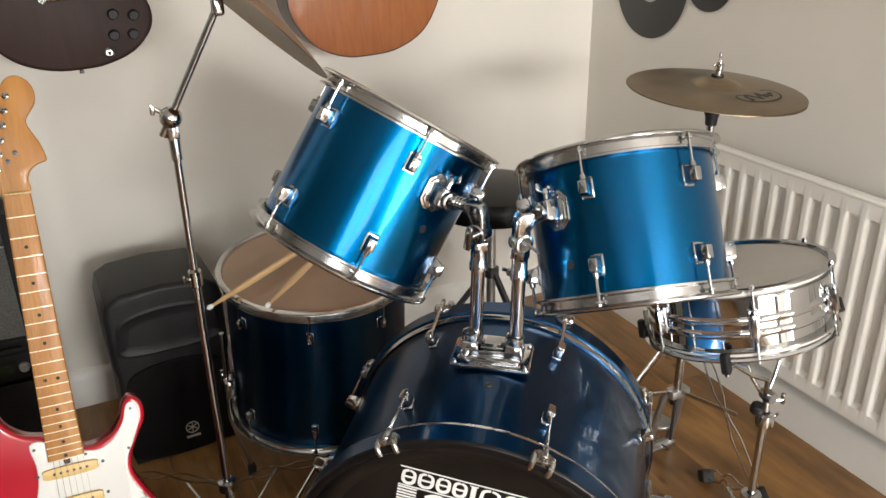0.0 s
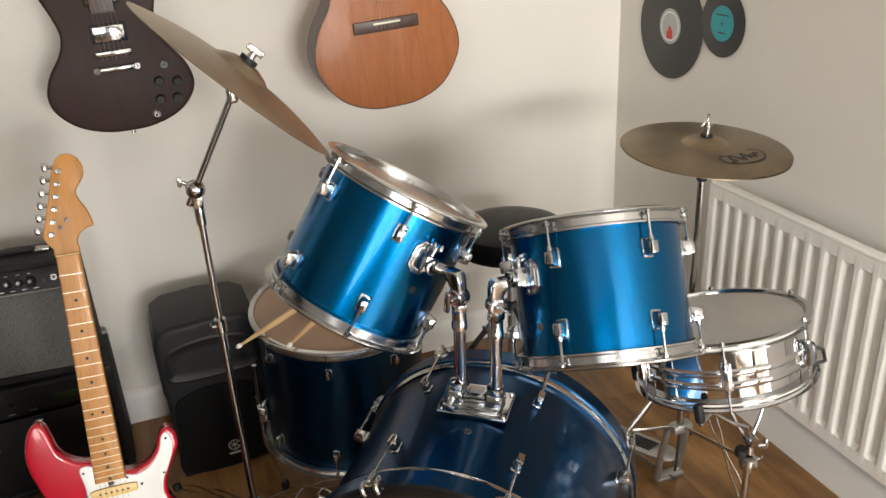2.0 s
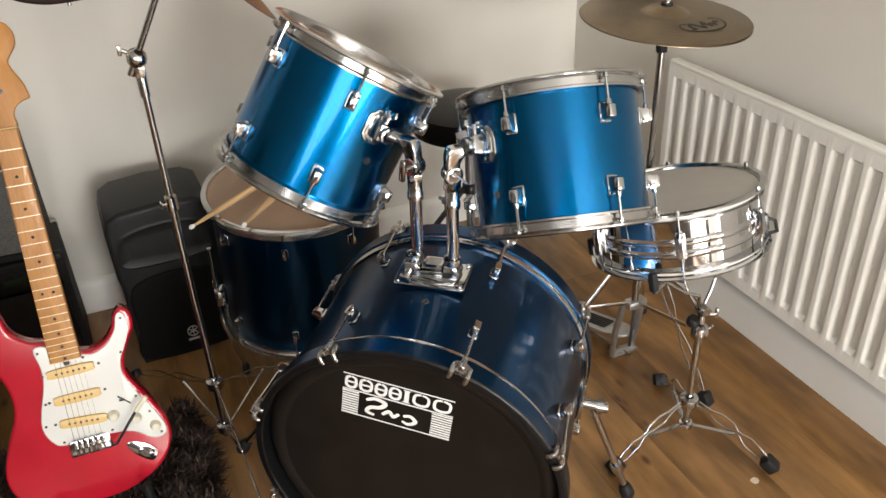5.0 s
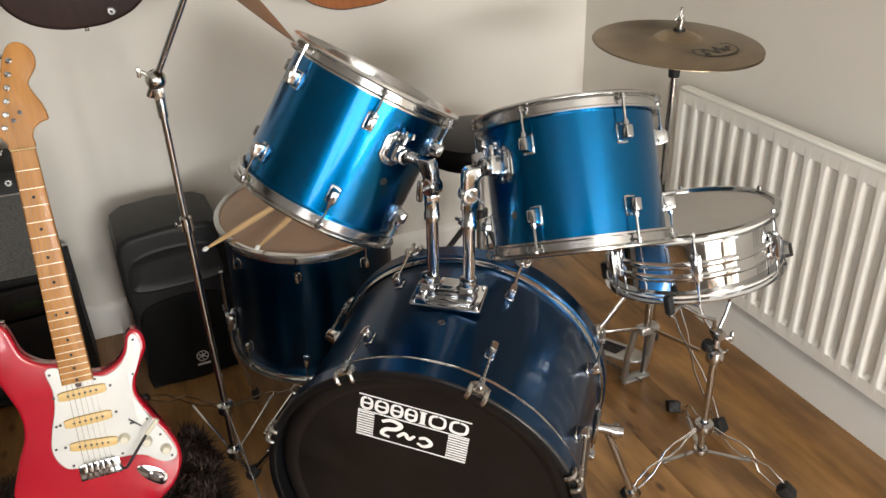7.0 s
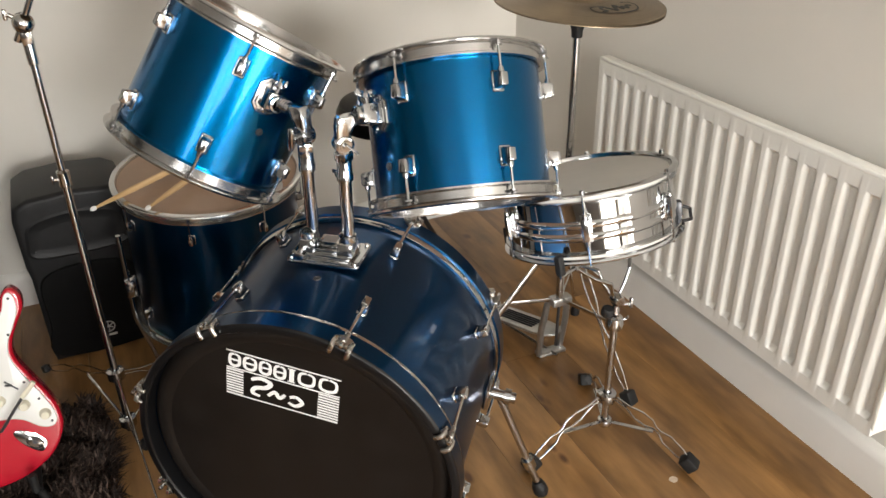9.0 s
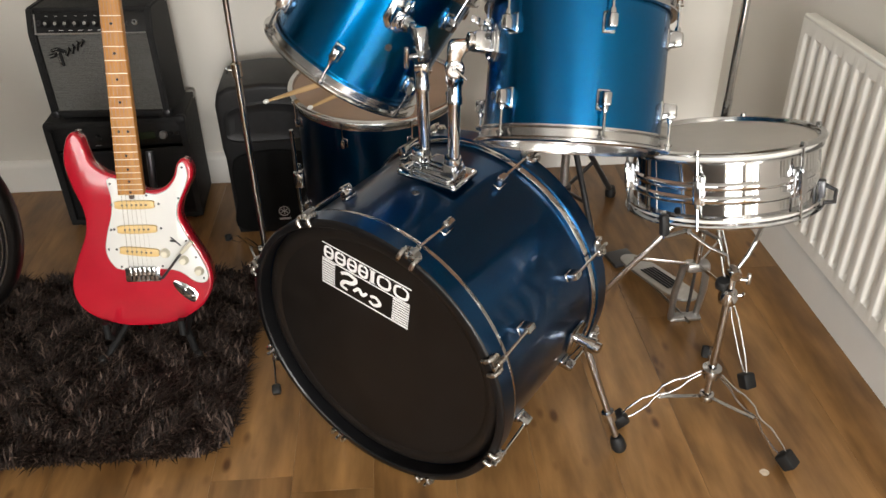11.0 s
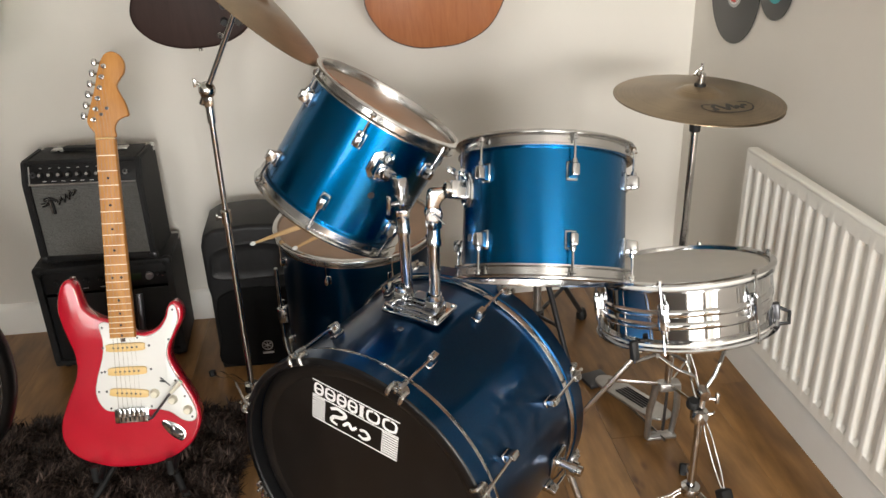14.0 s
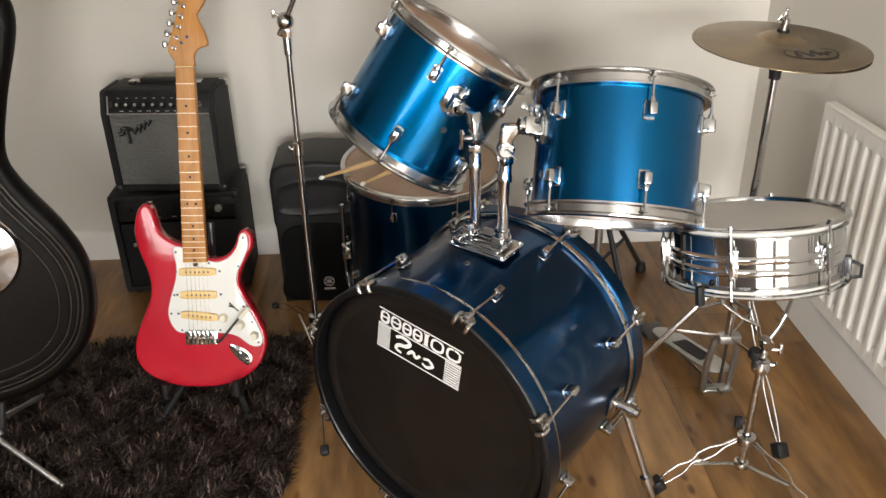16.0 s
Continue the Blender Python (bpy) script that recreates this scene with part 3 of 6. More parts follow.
for y in (-0.036, 0.036):
    part("post_socket", merge(box(0.046, 0.034, 0.026, 0.004, IH @ plate @ at(0, y, 0.022), taper=0.72), lathe([(0, 0.030), (0.0155, 0.030), (0.0165, 0.036), (0.0155, 0.044), (0.0115, 0.045)], 20, m=IH @ plate @ at(0, y, 0))), CHROME, holder)
part("bridge_block", merge(box(0.038, 0.040, 0.014, 0.003, IH @ plate @ at(0.010, 0, 0.017)), box(0.006, 0.044, 0.010, 0.002, IH @ plate @ at(-0.016, 0, 0.015))), CHROME, holder)
part("recess", box(0.022, 0.026, 0.0006, 0, IH @ plate @ at(0.012, 0, 0.0243)), STEEL, holder)
part("wing_bolt", merge(tube([(0, 0, 0), (-0.030, 0, 0)], 0.0045, 8), box(0.006, 0.022, 0.012, 0.003, at(-0.030, 0, 0) @ turn("X", 30))), CHROME, holder, m=IH @ plate @ at(-0.016, 0.040, 0.020))
for bx in (-0.034, 0.034):
    for by in (-0.058, 0.058):
        part("bolt", lathe([(0, 0.0032), (0.0032, 0.0028), (0.0042, 0), (0, 0)], 10, m=IH @ plate @ at(bx, by, 0.006)), CHROMED, holder)


def tom_arm(base, knee, grip, wing_side):
    """Post, sleeve, round knuckle, elbow and arm up to the clamp on a drum's shell."""
    b, k, g = in_holder(base), in_holder(knee), in_holder(grip)
    h = Vector((g.x - k.x, g.y - k.y, 0)).normalized()
    p = h.cross(UP)
    up = (k - b).normalized()
    part("post", tube([b, k - up * 0.02], 0.0112, 20), CHROME, holder)
    sl = between(k - up * 0.066, k)
    part("sleeve", merge(lathe([(0.0112, 0), (0.0142, 0.002), (0.0142, 0.013), (0.0128, 0.015), (0.0128, 0.050), (0.0112, 0.052)], 22, m=sl), lathe([(0.0, 0.0006), (0.0020, 0.0005), (0.0020, 0)], 10, m=sl @ turn("Z", 75) @ at(0.0128, 0, 0.030) @ turn("Y", 90))), CHROME, holder)
    part("key_screw", merge(box(0.010, 0.012, 0.012, 0.002, sl @ turn("Z", -12) @ at(0.0175, 0, 0.008)), tube([(0.020, 0, 0.008), (0.030, 0, 0.008)], 0.0028, 8, sl @ turn("Z", -12)), box(0.005, 0.005, 0.006, 0.001, sl @ turn("Z", -12) @ at(0.031, 0, 0.008))), CHROME, holder)
    kn = between(k, k + p)
    part("knuckle", lathe([(0, -0.0125), (0.0145, -0.0125), (0.0165, -0.0105), (0.0165, 0.0105), (0.0150, 0.0130), (0.0118, 0.0138), (0.0118, 0.0120), (0.0095, 0.0120), (0.0090, 0.0142), (0, 0.0142)], 28, m=kn), CHROME, holder, "round chrome tilting joint")
    part("fork", box(0.025, 0.024, 0.018, 0.004, between(k - up * 0.021, k)), CHROME, holder)
    el = [Vector(q) for q in ((-0.0125, -0.004), (-0.0118, 0.030), (-0.0095, 0.043), (-0.0035, 0.0485), (0.020, 0.0485), (0.0255, 0.0450), (0.0255, 0.0320), (0.0180, 0.0275), (0.0125, 0.0180), (0.0125, -0.004), (0.0, -0.0125))]
    part("elbow", slab(el, 0.021, 0.0035, 3, axes(k + p * 0.0105, h, UP)), CHROME, holder)
    e = k + h * 0.016 + UP * 0.0385
    d = g - e
    part("arm", merge(tube([e, g], 0.0096, 18), *[lathe([(0.0096, -0.0014), (0.0106, 0), (0.0096, 0.0014)], 18, m=between(e + d * f, g)) for f in (0.34, 0.46, 0.58)]), CHROME, holder)
    mc = between(e + d * 0.72, g)
    part("memory_clamp", merge(lathe([(0.0096, -0.006), (0.0140, -0.005), (0.0140, 0.005), (0.0096, 0.006)], 18, m=mc), box(0.010, 0.010, 0.010, 0.002, at(*(e + d * 0.72 + p * 0.010 - UP * 0.012)))), CHROME, holder)
    w = between(k, k + p * wing_side)
    if abs(p.y) < 0.8:
        part("wing_nut", merge(tube([(0, 0, 0.010), (0, 0, 0.026)], 0.0050, 10, w), box(0.012, 0.040, 0.008, 0.0035, w @ turn("Z", 80) @ at(0, 0, 0.028), 2)), CHROME, holder)
    else:
        part("key_bolt", merge(tube([(0, 0, 0.012), (0, 0, 0.020)], 0.0045, 10, w), tube([(0.004, 0, 0.018), (-0.014, -0.018, 0.021)], 0.0022, 8, w)), CHROME, holder)


tom_arm((0.654, 1.052, 0.595), (0.651, 1.032, 0.807), (0.625, 1.090, 0.849), -1)
tom_arm((0.703, 1.005, 0.595), (0.706, 1.000, 0.793), (0.785, 1.000, 0.830), 1)


def tom_bracket(parent, drum_m, shell_r, grip):
    g = drum_m.inverted() @ Vector(grip)
    a = math.degrees(math.atan2(g.y, g.x))
    M = turn("Z", a) @ at(shell_r, 0, g.z)
    oct_loop = [Vector(p) for p in ((-0.031, -0.011), (-0.018, -0.024), (0.018, -0.024), (0.031, -0.011), (0.031, 0.011), (0.018, 0.024), (-0.018, 0.024), (-0.031, 0.011))]
    face = turn("Y", 90)
    br = part("mount_bracket", merge(slab(oct_loop, 0.008, 0.002, 2, face @ at(0, 0, 0.005)), slab([q * 0.86 for q in oct_loop], 0.005, 0.0015, 2, face @ at(0, 0, 0.0090)), box(0.035, 0.033, 0.034, 0.004, at(0.022, 0, 0) @ face, 2, taper=0.9)), CHROME, parent, "chrome clamp with an eight-sided plate", M)
    part("barrel", lathe([(0.0100, 0.036), (0.0135, 0.037), (0.0145, 0.042), (0.0135, 0.047), (0.0100, 0.048)], 20, True, face), CHROMED, br)
    for z in (-0.024, 0.024):
        part("screw", lathe([(0, 0.0025), (0.0030, 0.0022), (0.0036, 0), (0, 0)], 10, m=face @ at(z, 0, 0.0088)), CHROMED, br)
    part("wing_nut", merge(tube([(0.024, 0, 0.014), (0.024, 0, 0.031)], 0.0040, 8), lathe([(0, 0), (0.0075, 0), (0.0060, 0.008), (0, 0.009)], 12, m=at(0.024, 0, 0.026)), *[box(0.016, 0.006, 0.012, 0.0028, at(0.024 + q * 0.012, 0, 0.035) @ turn("Y", -q * 18)) for q in (-1, 1)]), CHROME, br)


tom_bracket(tom_a, TOM1, 0.153, (0.622, 1.085, 0.849))
tom_bracket(tom_b, TOM2, 0.151, (0.775, 1.000, 0.832))
vent(tom_a, turn("Z", 0) @ turn("Z", math.degrees(math.atan2(*reversed((TOM1.inverted() @ Vector((0.600, 1.102, 0.789))).xy)))) @ at(0.153, 0, (TOM1.inverted() @ Vector((0.600, 1.102, 0.789))).z) @ turn("Y", 90))
gv = TOM2.inverted() @ Vector((0.790, 0.955, 0.755))
vent(tom_b, turn("Z", math.degrees(math.atan2(gv.y, gv.x))) @ at(0.151, 0, gv.z) @ turn("Y", 90))

# bass drum spurs
def spur(side):
    """A folding leg of the bass drum, out to one side."""
    a = -7 if side > 0 else 187
    sp = part("spur_bracket", merge(box(0.012, 0.05, 0.055, 0.004, at(0.006, 0, 0)), tube([(0.004, 0, 0), (0.060, 0, 0)], 0.011, 14), lathe([(0, -0.006), (0.016, -0.006), (0.016, 0.006), (0, 0.006)], 16, m=at(0.044, 0, 0) @ turn("Y", 90))), CHROME, bass, m=turn("Z", a) @ at(BR, 0, -0.100))
    top = BASS.inverted() @ (BASS @ turn("Z", a) @ Vector((BR + 0.026, 0, -0.100)))
    if side > 0:
        foot = BASS.inverted() @ Vector((1.028, 0.861, 0.022))
    else:
        foot = BASS.inverted() @ Vector((0.30, 1.36, 0.022))
    part("spur_leg", tube([top, foot], 0.0075, 14), CHROME, bass)
    mid = top.lerp(foot, 0.72)
    d = (foot - top).normalized()
    part("leg_clamp", lathe([(0.0075, -0.01), (0.013, -0.01), (0.013, 0.012), (0.0075, 0.014)], 14, m=between(mid, mid + d)), CHROMED, bass)
    part("rubber_foot", lathe([(0, -0.014), (0.011, -0.016), (0.015, -0.004), (0.016, 0.012), (0.012, 0.020), (0, 0.021)], 16, m=between(foot, foot + d)), RUBBER, bass)


spur(1)
spur(-1)

# floor tom
FT = frame_on((0.5546, 1.6365, 0.3517), (0.0138, -0.0784, 0.9968), (0.60, 1.40, 0.35))
ft = thing("floor_tom", FT, "dark blue floor tom on chrome legs with a worn tan head", "drum", "drums of the kit")
FR, FL = 0.2, 0.178
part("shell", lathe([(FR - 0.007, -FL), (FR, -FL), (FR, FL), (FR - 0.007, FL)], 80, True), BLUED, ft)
for s in (1, -1):
    F = turn("X", 0 if s > 0 else 180)
    part("batter_head" if s > 0 else "resonant_head", lathe([(0, FL + 0.001), (FR * 0.6, FL + 0.001), (FR + 0.003, FL), (FR + 0.003, FL - 0.008)], 72, m=F), HEADTAN, ft, "worn tan plastic drumhead" if s > 0 else "")
    part("hoop", lathe(hoop_profile(FR + 0.017, 0.024), 80, True, F @ at(0, 0, FL + 0.008)), HOOP, ft)
    for k in range(8):
        lug(ft, turn("Z", 12 + 45 * k) @ F @ at(FR - 0.001, 0, FL - 0.055) @ Matrix.Scale(0.72, 4), 0.072, 0.019)
leg_dir = FT.inverted() @ Vector((0.338, 1.639, 0.267))
LA = math.degrees(math.atan2(leg_dir.y, leg_dir.x))
for k in range(3):
    M = turn("Z", LA + 120 * k)
    legs = [M @ Vector(p) for p in ((FR + 0.022, 0, 0.060), (FR + 0.022, 0, -0.150), (FR + 0.020, 0.0, -0.185), (FR - 0.006, 0.012, -0.290), (FR - 0.012, 0.015, -0.322))]
    part("leg", tube(legs, 0.0055, 12), CHROME, ft)
    part("rubber_foot", lathe([(0, -0.022), (0.010, -0.022), (0.011, -0.002), (0.008, 0.008), (0, 0.009)], 14, m=at(*legs[-1])), RUBBER, ft)
    part("leg_bracket", merge(box(0.03, 0.03, 0.05, 0.006, at(FR + 0.016, 0, -0.085)), tube([(FR + 0.02, 0, -0.085), (FR + 0.02, -0.045, -0.085)], 0.005, 8), box(0.014, 0.008, 0.034, 0.003, at(FR + 0.02, -0.047, -0.085))), CHROME, ft, m=M)


def drumstick(tip, butt, lab):
    """A stick with its tip at one end."""
    L = (Vector(butt) - Vector(tip)).length
    st = thing("drumstick", between(tip, butt), lab, "drumstick", "drumsticks")
    part("shaft", lathe([(0, 0.008), (0.0027, 0.008), (0.0038, 0.03), (0.0070, 0.11), (0.0075, L - 0.02), (0.0068, L - 0.004), (0.004, L), (0, L)], 20), STICKW, st)
    part("tip", lathe([(0, -0.004), (0.003, -0.003), (0.0052, 0.002), (0.0050, 0.007), (0.0030, 0.010), (0, 0.010)], 16), WHITEINK, st, "white nylon tip")


drumstick((0.2985, 1.500, 0.5450), (0.6229, 1.7353, 0.5535), "pale wooden drumstick with a white tip on the floor tom")
drumstick((0.4040, 1.459, 0.5420), (0.6806, 1.7496, 0.5545), "pale wooden drumstick with a white tip on the floor tom")

# snare drum
SN = frame_on((1.2167, 1.0294, 0.5627), (-0.0611, 0.254, 0.9653), (1.104, 0.875, 0.61))
snare = thing("snare_drum", SN, "polished chrome snare drum with a white coated head", "drum", "drums of the kit")
SR, SH = 0.166, 0.0676
prof = [(SR - 0.003, -SH + 0.008), (SR, -SH + 0.008)]
for zc in (-0.018, 0.006):
    prof += [(SR, zc - 0.008), (SR + 0.003, zc - 0.005), (SR + 0.0042, zc), (SR + 0.003, zc + 0.005), (SR, zc + 0.008)]
prof += [(SR, SH - 0.008), (SR - 0.003, SH - 0.008)]
part("shell", lathe(prof, 96, True), MIRROR, snare, "mirror-bright chrome shell with two beads")
part("batter_head", lathe([(0, SH - 0.008), (SR + 0.002, SH - 0.008), (SR + 0.003, SH - 0.016)], 96), HEADWHITE, snare, "white coated drumhead")
part("snare_side_head", lathe([(0, -SH + 0.008), (SR + 0.002, -SH + 0.008), (SR + 0.003, -SH + 0.016)], 96), HEADWHITE, snare)
for s in (1, -1):
    F = turn("X", 0 if s > 0 else 180)
    part("hoop", lathe(hoop_profile(SR + 0.014, 0.020), 96, True, F @ at(0, 0, SH)), CHROME, snare)
for k in range(6):
    M = turn("Z", 60 * k)
    lg = part("lug", merge(box(0.005, 0.020, 0.052, 0.0015, at(SR + 0.003, 0, 0)), box(0.017, 0.0155, 0.044, 0.0035, at(SR + 0.0095, 0, 0)), *[lathe([(0.0050, -0.004), (0.0050, 0.005), (0.0036, 0.008), (0, 0.008)], 12, m=at(SR + 0.012, 0, q * 0.022) @ turn("X", 0 if q > 0 else 180)) for q in (-1, 1)]), CHROME, snare, m=M)
    part("tension_rod", merge(tube([(SR + 0.012, 0, -SH - 0.002), (SR + 0.012, 0, SH + 0.002)], 0.0026, 8), lathe([(0, 0.006), (0.0045, 0.006), (0.006, 0), (0, 0)], 8, m=at(SR + 0.012, 0, SH))), CHROME, lg)
gs = SN.inverted() @ Vector((1.38, 0.931, 0.53))
SA = math.degrees(math.atan2(gs.y, gs.x))
part("strainer", merge(box(0.014, 0.022, 0.034, 0.004, at(SR + 0.008, 0, -0.036)), tube([(SR + 0.012, -0.010, -0.060), (SR + 0.030, -0.004, -0.060), (SR + 0.032, 0.012, -0.042), (SR + 0.014, 0.016, -0.034)], 0.004, 8)), DARKST, snare, "dark strainer lever", turn("Z", SA))
gs2 = SN.inverted() @ Vector((1.09, 1.18, 0.52))
part("strainer_butt", merge(box(0.014, 0.030, 0.036, 0.004, at(SR + 0.008, 0, -0.034))), CHROMED, snare, m=turn("Z", math.degrees(math.atan2(gs2.y, gs2.x))))


def braced_leg(parent, top, knee, foot, spread=0.012, foot_r=0.017, wire=0.0022):
    """Two thin bars from a sleeve that bow apart at the knee and meet in a rubber foot."""
    t, k, f = Vector(top), Vector(knee), Vector(foot)
    side = (f - t).cross(Vector((0, 0, 1)))
    side.normalize()
    up = side.cross((f - t).normalized()) * 1.0
    for s in (1, -1):
        pts = [t + up * s * 0.004]
        for j, w in ((0.16, 0.35), (0.3, 1.0), (0.44, 0.95), (0.52, 0.3), (0.58, 0.3), (0.68, 1.0), (0.86, 0.9), (1.0, 0.15)):
            base = t.lerp(k, j / 0.5) if j < 0.5 else k.lerp(f, (j - 0.5) / 0.5)
            pts.append(base + up * s * w * spread)
        part("leg", tube(pts, wire, 8), CHROMED, parent)
    d = (f - k).normalized()
    part("rubber_foot", box(foot_r * 1.75, foot_r * 1.75, foot_r * 2.1, 0.005, between(f - d * 0.008, f + d) @ at(0, 0, 0.006)), RUBBER, parent, "black rubber foot")


ss = thing("snare_stand", at(1.232, 0.930, 0.0), "chrome snare drum stand with braced tripod legs", "drum stand")
part("tube", tube([(0, 0, 0.065), (0.003, 0.003, 0.345)], 0.0080, 18), CHROMED, ss)
part("collar", lathe([(0.0095, 0.318), (0.017, 0.320), (0.019, 0.332), (0.016, 0.346), (0.008, 0.350)], 20), CHROMED, ss)
part("leg_hub", lathe([(0.0095, 0.128), (0.020, 0.130), (0.022, 0.139), (0.020, 0.150), (0.0095, 0.152)], 18), CHROME, ss)
part("lower_hub", lathe([(0.0, 0.062), (0.015, 0.063), (0.017, 0.070), (0.015, 0.078), (0.0095, 0.080)], 18), CHROMED, ss)
for fx, fy in ((1.358, 0.785), (1.047, 0.930), (1.315, 1.130)):
    f = Vector((fx - 1.232, fy - 0.930, 0.018))
    d = Vector((f.x, f.y, 0)).normalized()
    h = Vector((0, 0, 0.140)) + d * 0.02
    k = h.lerp(f, 0.5) + Vector((0, 0, 0.012))
    braced_leg(ss, h, k, f, 0.0135)
    part("strut", box(0.10, 0.010, 0.0025, 0.0008, between(Vector((0, 0, 0.072)) + d * 0.012, k - Vector((0, 0, 0.014))) @ turn("Y", 90) @ at(-0.045, 0, 0)), CHROMED, ss)
part("tilter", merge(tube([(0.003, 0.002, 0.34), (0.004, 0.006, 0.395)], 0.0075, 14), lathe([(0, -0.014), (0.011, -0.014), (0.014, 0), (0.011, 0.014), (0, 0.014)], 16, m=at(0.004, 0.004, 0.385) @ turn("X", 90)), tube([(0.004, 0, 0.375), (0.026, -0.012, 0.378)], 0.004, 8), box(0.008, 0.010, 0.026, 0.004, at(0.028, -0.012, 0.380))), CHROMED, ss)
part("tilter_knob", lathe([(0, -0.011), (0.011, -0.011), (0.013, -0.004), (0.013, 0.006), (0.010, 0.010), (0, 0.010)], 18, m=at(-0.011, 0.012, 0.356) @ turn("X", 20)), RUBBER, ss, "black plastic knob")
part("wing_screw", merge(tube([(0.012, 0, 0.334), (0.026, -0.003, 0.336)], 0.003, 8), box(0.004, 0.006, 0.016, 0.0015, at(0.028, -0.003, 0.336) @ turn("X", 30))), CHROMED, ss)
SNN = Vector((-0.0611, 0.254, 0.9653))
for a in (-141, 18, 128):
    rim = Vector((1.2167, 1.0294, 0.5627)) - SNN * 0.078
    e = Vector((math.cos(radians(a)), math.sin(radians(a)), 0))
    e = (e - e.dot(SNN) * SNN).normalized()
    tip = rim + e * 0.190 - Vector((1.232, 0.930, 0))
    root = Vector((0.004, 0.010, 0.388)) + Vector((e.x, e.y, 0)) * 0.010
    under = rim - Vector((1.232, 0.930, 0)) - SNN * 0.012
    mid = under.lerp(tip, 0.62) - SNN * 0.010
    bend = root + Vector((e.x, e.y, 0)) * 0.030 + Vector((0, 0, 0.052))
    part("basket_arm", merge(tube([root, root.lerp(bend, 0.5) + Vector((e.x, e.y, 0)) * 0.004, bend, bend.lerp(mid, 0.45) - SNN * 0.006, mid, tip - SNN * 0.006, tip + SNN * 0.016], 0.0042, 10), lathe([(0, -0.006), (0.0070, -0.005), (0.0070, 0.005), (0, 0.006)], 14, m=between(mid, mid + SNN.cross(e)))), CHROME, ss)
    part("rubber_grip", merge(box(0.016, 0.016, 0.040, 0.005, between(tip - SNN * 0.004, tip + SNN) @ at(0, 0, 0.02))), RUBBER, ss)

# ---- hi-hat ----
hh = thing("hi_hat", at(1.293, 1.2265, 0), "pair of worn bronze hi-hat cymbals on a chrome pedal stand", "hi-hat")
part("tube", tube([(-0.002, 0.004, 0.185), (0, 0, 0.62)], 0.0092, 18), CHROMED, hh)
part("upper_tube", tube([(0, 0, 0.60), (0, 0, 0.870)], 0.0080, 16), CHROMED, hh)
part("seat_cup", lathe([(0.007, 0.846), (0.0115, 0.847), (0.0125, 0.862), (0.016, 0.872), (0.016, 0.884), (0.010, 0.900), (0, 0.902)], 18), RUBBER, hh)
part("pull_rod", tube([(0, 0, 0.88), (0.0015, -0.003, 0.992)], 0.0032, 10), CHROME, hh)
TILT = frame_on((0, 0, 0.918), (0.0338, -0.0661, 0.9972), (1, 0, 0.9))


def cymbal_profile(r, bow, bell_r, bell_h, t=0.0012):
    top = [(0.006, bow + bell_h), (bell_r * 0.45, bow + bell_h * 0.92), (bell_r * 0.8, bow + bell_h * 0.5), (bell_r, bow + 0.001), (bell_r * 1.15, bow - 0.001)]
    for k in range(1, 9):
        f = k / 8
        rr = bell_r * 1.15 + (r - bell_r * 1.15) * f
        top.append((rr, bow * (1 - f ** 1.6)))
    bot = [(a - 0.0003 if i else a, b - t) for i, (a, b) in enumerate(top)][::-1]
    return top + bot


HATM = bpy.data.materials.new("turned_bronze")
HATM.use_nodes = True
hn = HATM.node_tree
hb = hn.nodes["Principled BSDF"]
hb.inputs["Metallic"].default_value = 0.85
tc = hn.nodes.new("ShaderNodeTexCoord")
sp = hn.nodes.new("ShaderNodeVectorMath")
sp.operation = "MULTIPLY"
sp.inputs[1].default_value = (1, 1, 0)
ln = hn.nodes.new("ShaderNodeVectorMath")
ln.operation = "LENGTH"
hn.links.new(tc.outputs["Object"], sp.inputs[0])
hn.links.new(sp.outputs[0], ln.inputs[0])
nz = hn.nodes.new("ShaderNodeTexNoise")
nz.noise_dimensions = "1D"
nz.inputs["Scale"].default_value = 420
nz.inputs["Detail"].default_value = 3
hn.links.new(ln.outputs["Value"], nz.inputs["W"])
stain = hn.nodes.new("ShaderNodeTexNoise")
stain.inputs["Scale"].default_value = 9
stain.inputs["Detail"].default_value = 7
hn.links.new(tc.outputs["Object"], stain.inputs["Vector"])
mixv = hn.nodes.new("ShaderNodeMath")
mixv.operation = "MULTIPLY_ADD"
mixv.inputs[1].default_value = 0.45
hn.links.new(nz.outputs[0], mixv.inputs[0])
hn.links.new(stain.outputs[0], mixv.inputs[2])
cr = hn.nodes.new("ShaderNodeValToRGB")
cr.color_ramp.elements[0].position, cr.color_ramp.elements[1].position = 0.5, 0.95
cr.color_ramp.elements[0].color, cr.color_ramp.elements[1].color = (0.165, 0.121, 0.076, 1), (0.335, 0.258, 0.168, 1)
hn.links.new(mixv.outputs[0], cr.inputs[0])
hn.links.new(cr.outputs[0], hb.inputs["Base Color"])
rr_ = hn.nodes.new("ShaderNodeMapRange")
rr_.inputs["To Min"].default_value, rr_.inputs["To Max"].default_value = 0.24, 0.46
hn.links.new(stain.outputs[0], rr_.inputs[0])
hn.links.new(rr_.outputs[0], hb.inputs["Roughness"])
gb = hn.nodes.new("ShaderNodeBump")
gb.inputs["Strength"].default_value = 0.25
gb.inputs["Distance"].default_value = 0.0005
hn.links.new(nz.outputs[0], gb.inputs["Height"])
hn.links.new(gb.outputs[0], hb.inputs["Normal"])

